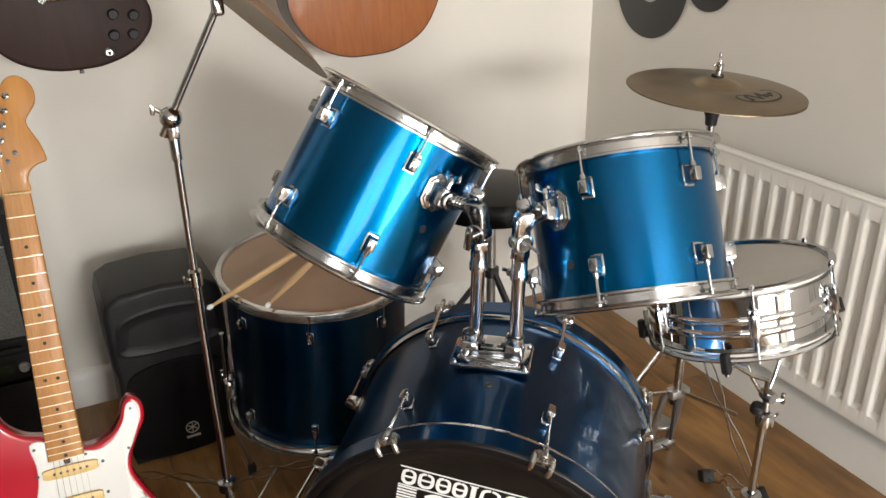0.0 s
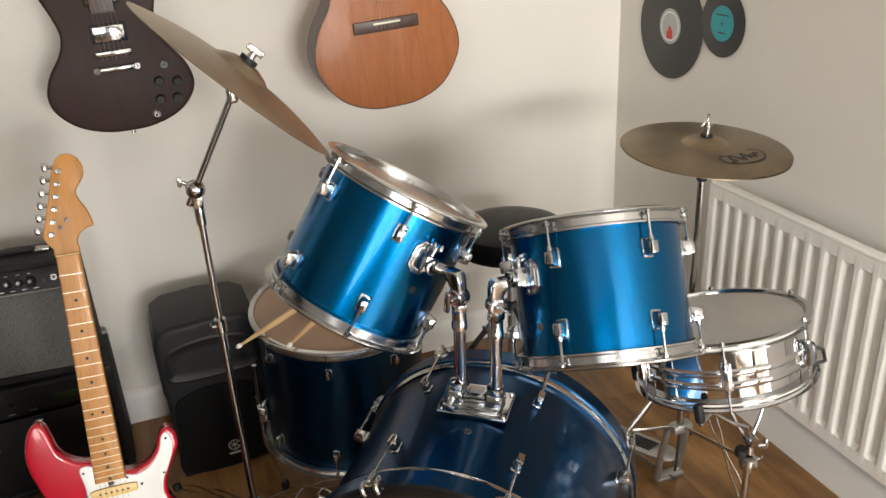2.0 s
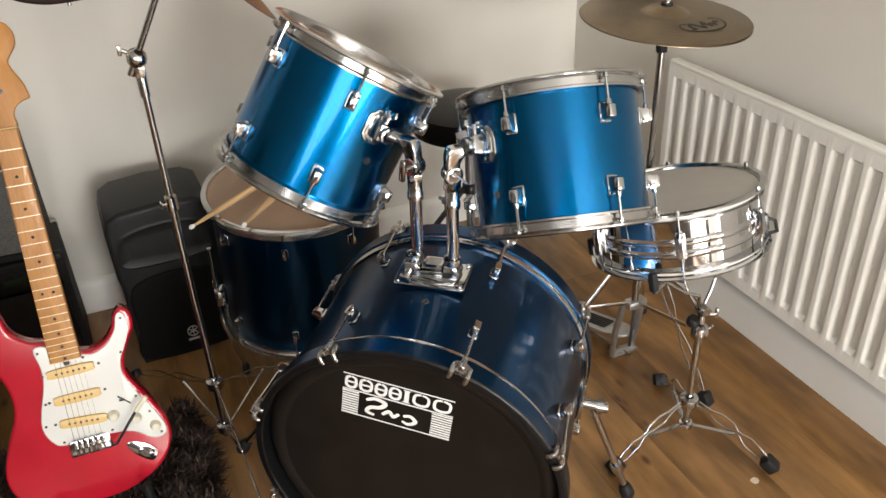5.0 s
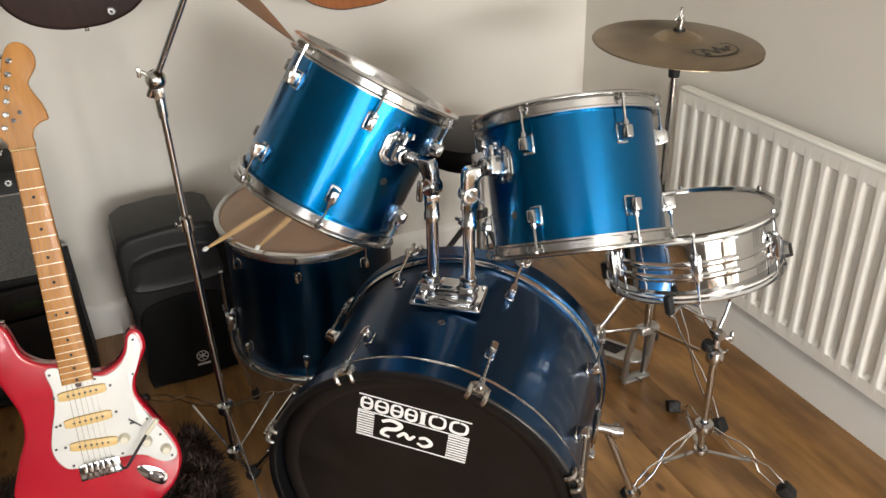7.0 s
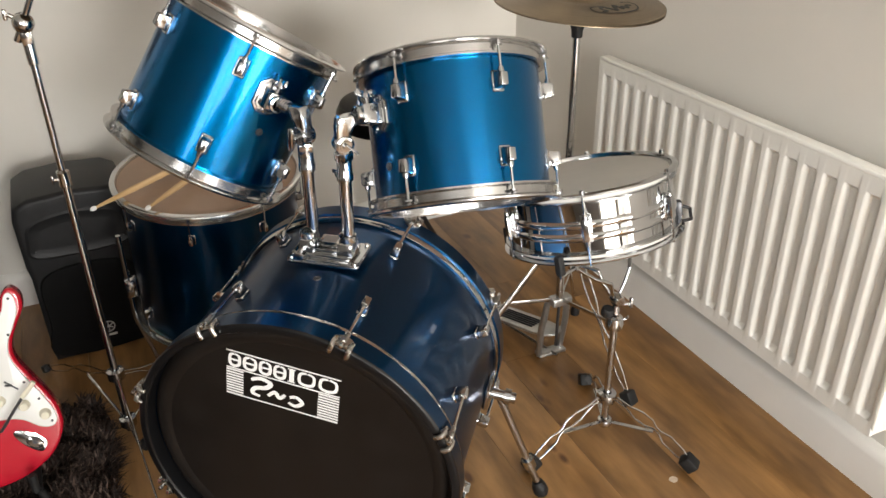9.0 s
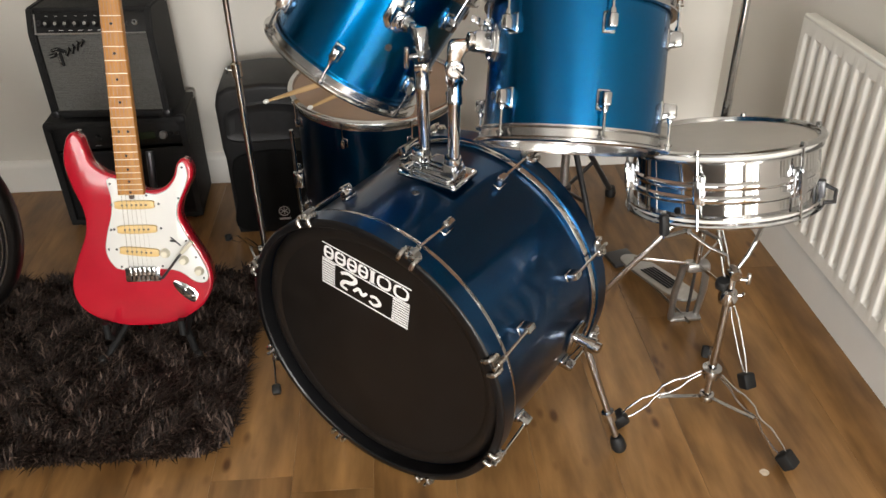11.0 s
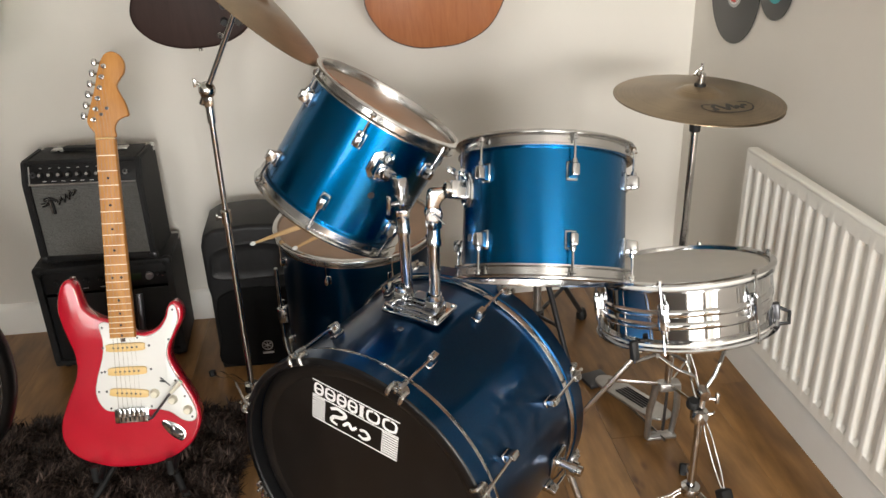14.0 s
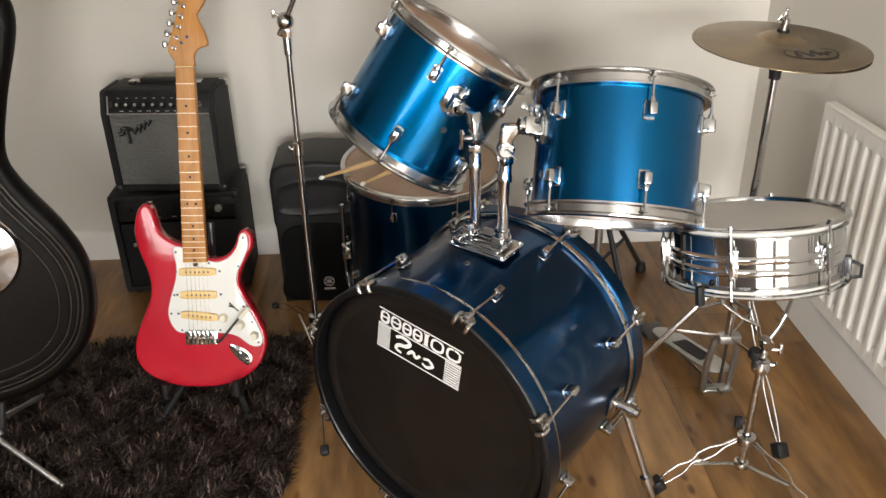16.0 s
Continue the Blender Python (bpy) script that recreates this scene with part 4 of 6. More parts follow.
HR = 0.1755
part("top_cymbal", lathe(cymbal_profile(HR, 0.012, 0.045, 0.014), 96, True, TILT @ at(0, 0, 0.001)), HATM, hh, "worn bronze cymbal with a dark mark")
part("bottom_cymbal", lathe(cymbal_profile(HR, 0.012, 0.045, 0.014), 96, True, TILT @ turn("Y", 1.4) @ turn("X", 180) @ at(0, 0, 0.003)), HATM, hh)
part("clutch", merge(lathe([(0, 0.030), (0.0085, 0.030), (0.0085, 0.052), (0.006, 0.054), (0, 0.054)], 18, m=TILT), tube([(0, 0, 0.054), (0, 0, 0.061)], 0.0032, 8, TILT), tube([(0, 0, 0.049), (-0.013, -0.004, 0.053)], 0.0032, 8, TILT), box(0.005, 0.005, 0.016, 0.002, TILT @ at(-0.015, -0.004, 0.056) @ turn("Y", 35)), box(0.005, 0.005, 0.014, 0.002, TILT @ at(-0.006, -0.004, 0.063) @ turn("Y", 20))), CHROMED, hh, "chrome clutch with a wing screw")
part("felt", lathe([(0, 0.020), (0.0120, 0.020), (0.0125, 0.025), (0.0120, 0.031), (0, 0.031)], 16, m=TILT), RUBBER, hh)
MK = TILT @ at(0.024, -0.094, 0.0106) @ turn("Z", 8) @ turn("X", 3.5) @ Matrix.Diagonal((1.1, 1.5, 1, 1))
oval = [(-0.024, 0.012), (-0.044, 0.013), (-0.050, 0.0), (-0.034, -0.012), (0.0, -0.0175), (0.035, -0.013), (0.050, 0.002), (0.045, 0.014), (0.030, 0.016)]
wave = [(-0.036, -0.006), (-0.026, -0.004), (-0.030, 0.003), (-0.022, 0.010), (-0.014, 0.002), (-0.006, -0.006), (0.000, 0.003), (0.006, 0.009), (0.010, -0.004), (0.018, 0.002), (0.024, -0.004), (0.030, 0.004), (0.038, 0.003)]
part("printed_mark", merge(*[shift(brush(q, r), MK @ Matrix.Diagonal((1, 1, 0.15, 1))) for q, r in ((oval, 0.0016), (wave, 0.0040))]), DARKINK, hh, "dark printed swirl")
# pedal: cast frame, footboard, linkage and legs
part("pedal_frame", merge(tube([(-0.010, 0.01, 0.205), (-0.024, 0.02, 0.185), (-0.029, 0.035, 0.10), (-0.022, 0.052, 0.010), (0.046, 0.062, 0.010), (0.047, 0.045, 0.10), (0.034, 0.022, 0.18), (0.012, 0.01, 0.205)], 0.0088, 10), box(0.055, 0.03, 0.024, 0.006, at(0.003, 0.006, 0.198)), box(0.08, 0.03, 0.010, 0.003, at(0.016, 0.058, 0.006))), STEEL, hh, "grey cast metal pedal frame")
fb = [(-0.030, -0.15), (0.030, -0.15), (0.037, 0.02), (0.030, 0.12), (0.0, 0.15), (-0.030, 0.12), (-0.037, 0.02)]
PB = at(-0.03, 0.185, 0.055) @ turn("Z", 15) @ turn("X", -11)
board = part("footboard", slab(smooth_loop(fb, 4), 0.008, 0.003, m=PB), STEEL, hh)
part("ribs", merge(*[box(0.003, 0.13, 0.004, 0.001, PB @ at(-0.018 + 0.009 * k, -0.03, 0.002)) for k in range(5)]), DARKST, hh)
part("heel_plate", box(0.075, 0.07, 0.012, 0.003, at(-0.075, 0.335, 0.008) @ turn("Z", 15)), DARKST, hh)
part("linkage", tube([(0.0, 0.01, 0.06), (0.0, 0.005, 0.19)], 0.004, 8), DARKST, hh)
part("radius_rod", tube([(0.02, 0.03, 0.008), (-0.055, 0.31, 0.008)], 0.004, 8), CHROMED, hh)
for a, r in ((-73, 0.227), (47, 0.25), (167, 0.27)):
    d = Vector((math.cos(radians(a)), math.sin(radians(a)), 0))
    if a == -73:
        braced_leg(hh, d * 0.016 + Vector((0, 0, 0.40)), d * 0.11 + Vector((0, 0, 0.22)), d * r + Vector((0, 0, 0.030)), 0.012)
    else:
        part("leg", box(0.014, 0.006, 0.44, 0.002, between(d * 0.016 + Vector((0, 0, 0.38)), d * r + Vector((0, 0, 0.02))) @ at(0, 0, 0.215)), CHROMED, hh)
        part("rubber_foot", lathe([(0, 0.0), (0.012, 0.0), (0.013, 0.012), (0.009, 0.028), (0, 0.03)], 14, m=at(*(d * (r + 0.006)))), RUBBER, hh)
    part("leg_strut", box(0.010, 0.003, 0.14, 0.001, between(d * 0.012 + Vector((0, 0, 0.205)), d * r * 0.52 + Vector((0, 0, 0.21))) @ at(0, 0, 0.065)), CHROMED, hh)
part("leg_collar", lathe([(0.0095, 0.385), (0.018, 0.387), (0.019, 0.405), (0.0095, 0.408)], 18), STEEL, hh)

# ---- crash cymbal on a boom stand ----
cs = thing("cymbal_stand", at(0.268, 1.385, 0), "tall chrome boom stand with braced legs holding a cymbal", "cymbal stand")
part("lower_tube", tube([(0, 0, 0.05), (0, 0, 0.675)], 0.0076, 16), CHROME, cs)
part("upper_tube", tube([(0, 0, 0.66), (0, 0, 0.93)], 0.0066, 16), CHROME, cs)
part("collar", merge(lathe([(0.0088, 0.650), (0.0118, 0.653), (0.0118, 0.681), (0.0072, 0.685)], 16), tube([(0, 0, 0.665), (-0.018, -0.004, 0.668)], 0.003, 8), box(0.004, 0.007, 0.016, 0.002, at(-0.020, -0.004, 0.668))), CHROMED, cs)
part("top_sleeve", lathe([(0.0072, 0.885), (0.0092, 0.887), (0.0098, 0.928), (0.008, 0.938)], 16), CHROMED, cs)
J = Vector((0, 0, 0.958))
part("ratchet", merge(lathe([(0.0185 * math.sin(math.pi * k / 12), -0.0185 * math.cos(math.pi * k / 12)) for k in range(13)], 24, m=at(*J)), box(0.02, 0.02, 0.036, 0.005, at(0, 0, 0.938)), tube([J + Vector((0, 0.01, 0)), J + Vector((-0.022, 0.012, 0.014))], 0.004, 8), box(0.008, 0.006, 0.02, 0.003, at(-0.026, 0.012, 0.972))), CHROMED, cs)
BT = Vector((0.090, -0.037, 0.174)) + J
part("boom_arm", tube([J, BT], 0.0058, 14), CHROME, cs)
CA = Vector((0.7026, -0.0049, 0.7115)).normalized()
CC = Vector((0.0964, -0.0362, 1.1565))
part("tilter", merge(box(0.019, 0.018, 0.030, 0.006, at(*BT), 3), tube([BT, CC + CA * 0.045], 0.0035, 8), lathe([(0, 0.004), (0.012, 0.006), (0.015, 0.018), (0.010, 0.024)], 16, m=between(CC, CC + CA))), CHROMED, cs)
part("boom_counterweight_end", lathe([(0, 0), (0.007, 0), (0.007, 0.03), (0, 0.03)], 12, m=between(J, J - (BT - J)) @ at(0, 0, 0.005)), CHROMED, cs)
for a, reach in ((-83.6, 0.30), (40.0, 0.33), (115.0, 0.42)):
    d = Vector((math.cos(radians(a)), math.sin(radians(a)), 0))
    braced_leg(cs, d * 0.012 + Vector((0, 0, 0.20)), d * reach * 0.5 + Vector((0, 0, 0.122)), d * reach + Vector((0, 0, 0.018)), 0.009, 0.0115, 0.0017)
    part("strut", box(0.003, 0.006, 0.165, 0.001, between(d * 0.012 + Vector((0, 0, 0.07)), d * 0.150 + Vector((0, 0, 0.125))) @ at(0, 0, 0.075)), CHROMED, cs)
for z in (0.075, 0.205):
    part("leg_hub", lathe([(0.0088, z - 0.012), (0.018, z - 0.010), (0.018, z + 0.010), (0.0088, z + 0.012)], 16), CHROMED, cs)

crash = thing("crash_cymbal", Matrix.Translation((0.268, 1.385, 0)) @ between(CC, CC + CA), "bronze crash cymbal tilted steeply on its boom stand", "cymbal")
part("plate", lathe(cymbal_profile(0.2105, 0.024, 0.055, 0.018), 96, True, at(0, 0, 0.0)), HATM, crash)
part("felt", lathe([(0, 0.038), (0.017, 0.038), (0.017, 0.050), (0, 0.050)], 16), RUBBER, crash)
part("wing_nut", merge(lathe([(0, 0.05), (0.008, 0.05), (0.006, 0.062), (0, 0.062)], 12), box(0.034, 0.005, 0.014, 0.003, at(0, 0, 0.066))), CHROMED, crash)

# ---- throne ----
th = thing("drum_throne", at(1.085, 1.76, 0), "round black padded drum stool on tripod legs", "stool")
part("seat", lathe([(0, 0.595), (0.11, 0.595), (0.150, 0.585), (0.162, 0.560), (0.155, 0.528), (0.12, 0.515), (0, 0.515)], 56), LEATHER, th, "black leatherette cushion")
part("post", tube([(0, 0, 0.10), (0, 0, 0.52)], 0.0125, 16), STEEL, th)
for a in (42, 162, 282):
    d = Vector((math.cos(radians(a)), math.sin(radians(a)), 0))
    for z0, z1 in ((0.33, 0.02), ):
        part("leg", tube([d * 0.015 + Vector((0, 0, 0.34)), d * 0.255 + Vector((0, 0, 0.028))], 0.0085, 12), DARKST, th)
    part("strut", tube([d * 0.012 + Vector((0, 0, 0.13)), d * 0.15 + Vector((0, 0, 0.165))], 0.006, 10), DARKST, th)
    part("rubber_foot", lathe([(0, 0.0), (0.016, 0.0), (0.018, 0.014), (0.012, 0.034), (0, 0.036)], 14, m=at(*(d * 0.262))), RUBBER, th)
for z in (0.13, 0.34):
    part("leg_hub", lathe([(0.0125, z - 0.015), (0.022, z - 0.012), (0.022, z + 0.012), (0.0125, z + 0.015)], 16), DARKST, th)


# ---- things on the right wall ----
def radiator(m, length, height):
    """A convector panel; local x runs along the wall, y = 0 is the wall, the front looks to -y."""
    rad = thing("radiator", m, "long white ribbed panel radiator on the wall", "radiator")
    D, pitch = 0.071, 0.0494
    n = int(length / pitch)
    # pressed front sheet: vertical ribs between plain rails at top and bottom
    prof = []
    x = -0.0105
    for k in range(n + 1):
        prof += [(x + pitch * j / 12, 0.0125 * min(1.0, max(0.0, 0.5 - 0.95 * math.cos(2 * math.pi * j / 12)))) for j in range(12)]
        x += pitch
    prof = [(0.0, 0.0125)] + [q for q in prof if 0.002 < q[0] < length - 0.002] + [(length, 0.0125)]
    bm = bmesh.new()
    z_lv = [(0.0, 0), (0.034, 0), (0.044, 1), (height - 0.050, 1), (height - 0.040, 0), (height, 0)]
    rows = [[bm.verts.new((px, -D - 0.0025 + (0.0125 - py) * f, z)) for px, py in prof] for z, f in z_lv]
    for a, b in zip(rows, rows[1:]):
        for k in range(len(prof) - 1):
            bm.faces.new((a[k], a[k + 1], b[k + 1], b[k]))
    part("front_panel", bm, RADM, rad, "white enamelled sheet with vertical ribs")
    part("top_rail", box(length, 0.030, 0.012, 0.005, at(length / 2, -D + 0.0115, height - 0.003), 3), RADM, rad, "smooth white top cover")
    part("bottom_rail", box(length, 0.012, 0.016, 0.005, at(length / 2, -D + 0.008, 0.004)), RADM, rad)
    part("back_panel", box(length, 0.012, height - 0.09, 0.003, at(length / 2, -0.030, height / 2 - 0.035)), RADM, rad)
    for xx in (0.003, length - 0.003):
        part("end_plate", box(0.008, D - 0.02, height - 0.03, 0.003, at(xx, -D / 2 - 0.003, height / 2 - 0.015)), RADM, rad)
    for xx in (0.2, length - 0.2):
        part("wall_bracket", box(0.03, 0.026, 0.10, 0.003, at(xx, -0.013, height / 2)), RADM, rad)
    return rad


radiator(at(X1, 1.578, 0.165) @ turn("Z", -90), 1.0, 0.516)


def record(m, r, label_mat, lab, name="vinyl_record"):
    rec = thing(name, m, lab, "record", "records on the wall")
    prof = [(0.0035, 0.0016), (r * 0.33, 0.0016), (r * 0.345, 0.0012)]
    k = r * 0.36
    while k < r - 0.006:
        prof += [(k, 0.0016), (k + 0.0015, 0.0011)]
        k += 0.004
    prof += [(r - 0.004, 0.0017), (r, 0.001), (r, -0.0005), (0.0035, -0.001)]
    part("disc", lathe(prof, 72, True), VINYL, rec)
    lr = 0.05 if r > 0.12 else 0.046
    part("paper_label", lathe([(0.0036, 0.0021), (lr, 0.0021), (lr, 0.0015), (0.0036, 0.0015)], 40, True), label_mat, rec)
    return rec, lr


rec1, _ = record(at(X1 - 0.004, 1.898, 1.046) @ turn("Z", -90) @ turn("X", 90), 0.15, LBLGREY, "black long-playing record with a grey and red label on the wall")
for w, h, x, y in ((0.012, 0.034, 0.0, -0.018), (0.008, 0.026, 0.010, -0.022), (0.007, 0.022, -0.010, -0.024)):
    part("label_print", box(w, h, 0.0006, 0.0002, at(x, y, 0.0025)), LBLRED, rec1, "red printed picture")
part("label_ring", lathe([(0.038, 0.0023), (0.042, 0.0023)], 40), WHITEINK, rec1)
rec2, _ = record(at(X1 - 0.004, 1.671, 1.081) @ turn("Z", -90) @ turn("X", 90), 0.088, LBLTEAL, "small black record with a teal label on the wall")
for w, y in ((0.05, 0.022), (0.03, -0.024)):
    part("label_print", box(w, 0.003, 0.0006, 0, at(0, y, 0.0025)), DARKINK, rec2)


# ---- amplifiers and loudspeaker ----
def speaker_amp(m, w, d, h, name, label):
    """A combo amplifier: x across, y back from the front, z up from its feet."""
    amp = thing(name, m, label, "amplifier", "amplifiers by the wall")
    t = 0.018
    for z in (h - t / 2, 0.012 + t / 2):
        part("cabinet_panel", box(w, d, t, 0.005, at(0, d / 2, z)), TOLEX, amp, "black textured covering")
    for sx in (-1, 1):
        part("cabinet_panel", box(t, d, h - 0.012 - 2 * t, 0.0, at(sx * (w / 2 - t / 2 - 0.0005), d / 2, h / 2 + 0.006)), TOLEX, amp, "black textured covering")
    part("back_panel", box(w - 2 * t, 0.012, h - 2 * t - 0.012, 0, at(0, d - 0.02, h / 2 + 0.006)), TOLEX, amp)
    for sx in (-1, 1):
        for y in (0.03, d - 0.03):
            part("foot", lathe([(0, 0), (0.012, 0), (0.013, 0.004), (0.012, 0.013), (0, 0.013)], 14, m=at(sx * (w / 2 - 0.03), y, 0)), RUBBER, amp)
    return amp


# upper amplifier: sloping control strip over a grey grille, standing on the lower one
AW, AD, AH = 0.338, 0.165, 0.319
KINK, SLOPE = 0.256, 0.024
amp1 = thing("guitar_amplifier", at(-0.206, 1.897, 0.345) @ turn("Z", -4), "small black guitar amplifier with a silver-grey grille and control knobs", "amplifier", "amplifiers by the wall")
for sx in (-1, 1):
    side = bmesh.new()
    prof = [(0.0, 0.012), (0.0, KINK), (SLOPE, AH), (AD, AH), (AD, 0.012)]
    x_out = sx * (AW / 2)
    f = side.faces.new([side.verts.new((x_out, y, z)) for y, z in prof])
    ext = bmesh.ops.extrude_face_region(side, geom=[f])
    bmesh.ops.translate(side, verts=[v for v in ext["geom"] if isinstance(v, bmesh.types.BMVert)], vec=(-sx * 0.018, 0, 0))
    bmesh.ops.bevel(side, geom=side.edges[:], offset=0.004, segments=2, affect="EDGES")
    part("side_panel", side, TOLEX, amp1, "black textured covering")
part("top_panel", box(AW - 0.037, AD - SLOPE - 0.006, 0.016, 0.004, at(0, (AD + SLOPE) / 2 + 0.002, AH - 0.0085)), TOLEX, amp1, "black textured covering")
part("bottom_panel", box(AW - 0.037, AD - 0.004, 0.018, 0.004, at(0, AD / 2, 0.0215)), TOLEX, amp1, "black textured covering")
part("back_panel", box(AW - 0.037, 0.010, AH - 0.05, 0, at(0, AD - 0.012, AH / 2 + 0.006)), TOLEX, amp1)
for sx in (-1, 1):
    for y in (0.03, AD - 0.03):
        part("foot", lathe([(0, 0), (0.012, 0), (0.013, 0.004), (0.012, 0.013), (0, 0.013)], 14, m=at(sx * (AW / 2 - 0.03), y, 0)), RUBBER, amp1)
PS = at(0, 0.006, KINK) @ turn("X", -20.9)
part("control_panel", box(AW - 0.038, 0.006, 0.056, 0.001, PS @ at(0, 0.004, 0.026)), PLBLK, amp1, "black control panel")
part("panel_trim", merge(box(AW - 0.038, 0.004, 0.0035, 0, at(0, 0.004, KINK - 0.001)), box(0.003, 0.004, 0.050, 0, PS @ at(-AW / 2 + 0.021, 0.0, 0.025))), SILVER, amp1, "silver edging strip")
for k in range(8):
    kx, big = -0.116 + 0.0264 * k, 1.35 if k == 7 else 1.0
    knob = part("knob", lathe([(0, 0.012), (0.0065 * big, 0.012), (0.0075 * big, 0.009), (0.0095 * big, 0.002), (0.0105 * big, 0), (0, 0)], 16, m=PS @ at(kx, 0.001, 0.024) @ turn("X", 90)), PLBLK, amp1, "black knob with a bright cap")
    part("knob_cap", lathe([(0, 0.0158), (0.0030, 0.0150), (0.0050, 0.0118), (0, 0.0116)], 14, m=PS @ at(kx, 0.001, 0.024) @ turn("X", 90)), SILVER, knob)
    part("panel_print", box(0.012, 0.0006, 0.0016, 0, PS @ at(kx + 0.010, 0.0007, 0.0065)), WHITEINK, amp1)
    part("panel_print", box(0.008, 0.0006, 0.0014, 0, PS @ at(kx, 0.0007, 0.044)), SILVER, amp1)
for jx, r in ((-0.138, 0.0085), (0.122, 0.0085)):
    part("socket", lathe([(0.0035, 0.005), (r - 0.001, 0.005), (r, 0), (0.0035, 0)], 16, True, PS @ at(jx, 0.001, 0.026) @ turn("X", 90)), NICKEL if jx > 0 else DARKST, amp1)
part("switch", box(0.006, 0.006, 0.010, 0.001, PS @ at(0.098, 0.0, 0.022)), DARKST, amp1)
gh = KINK - 0.034
bmg = bmesh.new()
nrow = 46
gw = AW - 0.040
rows = []
for r in range(nrow * 2 + 1):
    z = 0.031 + gh * r / (nrow * 2)
    y = 0.0145 if r % 2 else 0.0105
    rows.append([bmg.verts.new((-gw / 2, y, z)), bmg.verts.new((gw / 2, y, z))])
for a, b in zip(rows, rows[1:]):
    bmg.faces.new((a[0], a[1], b[1], b[0]))
part("grille_cloth", bmg, GRILLE, amp1, "silver-grey woven grille cloth")
strokes = (([(-0.128, -0.066), (-0.114, -0.062), (-0.106, -0.050), (-0.101, -0.054), (-0.099, -0.092)], 0.0042),
           ([(-0.120, -0.050), (-0.102, -0.045), (-0.086, -0.052), (-0.080, -0.062), (-0.070, -0.044), (-0.063, -0.056), (-0.056, -0.036), (-0.049, -0.048), (-0.042, -0.026), (-0.036, -0.036), (-0.026, -0.022)], 0.0030))
part("badge_backing", merge(*[tube([(x, 0.0085, KINK + z) for x, z in p], r + 0.0022, 8) for p, r in strokes]), PLBLK, amp1, "black backing of the badge")
part("badge", merge(*[tube([(x - 0.0006, 0.0055, KINK + 0.0006 + z) for x, z in p], r - 0.0010, 8) for p, r in strokes]), NICKEL, amp1, "raised silver badge")
HY = 0.112
part("handle", box(0.150, 0.026, 0.010, 0.004, at(0, HY, AH + 0.009)), RUBBER, amp1, "black strap handle")
for sx in (-1, 1):
    part("handle_cap", box(0.036, 0.030, 0.007, 0.003, at(sx * 0.092, HY, AH + 0.0045)), NICKEL, amp1, "silver handle end")
    part("corner_guard", box(0.026, 0.026, 0.026, 0.008, at(sx * (AW / 2 - 0.011), AD - 0.011, AH - 0.011), 2), NICKEL, amp1, "metal corner guard")
    part("corner_guard", box(0.024, 0.022, 0.022, 0.007, at(sx * (AW / 2 - 0.010), 0.009, 0.022), 2), DARKST, amp1)

BW, BD2, BH = 0.395, 0.215, 0.345
amp2 = speaker_amp(at(-0.205, 1.900, 0.0) @ turn("Z", 3), BW, BD2, BH, "guitar_amplifier", "plain black combo amplifier standing on the floor under another")
part("control_panel", box(BW - 0.04, 0.006, 0.07, 0.002, at(0, 0.014, BH - 0.018 - 0.035)), PLBLK, amp2)
for k in range(4):
    part("knob", lathe([(0, 0.012), (0.006, 0.012), (0.008, 0.003), (0.009, 0), (0, 0)], 14, m=at(-BW / 2 + 0.06 + 0.042 * k, 0.011, BH - 0.052) @ turn("X", 90)), PLBLK, amp2)
for k in range(2):
    part("socket", lathe([(0.003, 0.006), (0.006, 0.006), (0.007, 0), (0.003, 0)], 14, True, at(0.152 + 0.017 * k, 0.011, BH - 0.052) @ turn("X", 90)), CHROME, amp2)
part("display", box(0.060, 0.004, 0.022, 0.001, at(0.075, 0.010, BH - 0.056)), LCD, amp2, "dim green display")
part("data_wheel", lathe([(0, 0.012), (0.009, 0.012), (0.011, 0.010), (0.012, 0), (0, 0)], 20, m=at(0.128, 0.011, BH - 0.056) @ turn("X", 90)), SILVER, amp2, "round silver control wheel")
for k in range(3):
    part("panel_print", box(0.016, 0.0006, 0.002, 0, at(-0.11 + 0.05 * k, 0.0104, BH - 0.078)), SILVER, amp2)
part("badge", merge(*[box(0.010, 0.002, 0.012, 0.001, at(-0.145 + 0.014 * k, 0.0115, 0.175)) for k in range(3)]), STEEL, amp2, "small grey badge")
part("grille_cloth", box(BW - 0.04, 0.008, BH - 0.13, 0.003, at(0, 0.016, (BH - 0.13) / 2 + 0.032)), PLBLK, amp2)
for sx in (-1, 1):
    part("corner_guard", box(0.03, 0.03, 0.03, 0.01, at(sx * (BW / 2 - 0.013), 0.013, BH - 0.013)), PLBLK, amp2)
    part("corner_guard", box(0.03, 0.03, 0.03, 0.01, at(sx * (BW / 2 - 0.013), BD2 - 0.013, BH - 0.013)), STEEL, amp2, "worn metal corner guard")

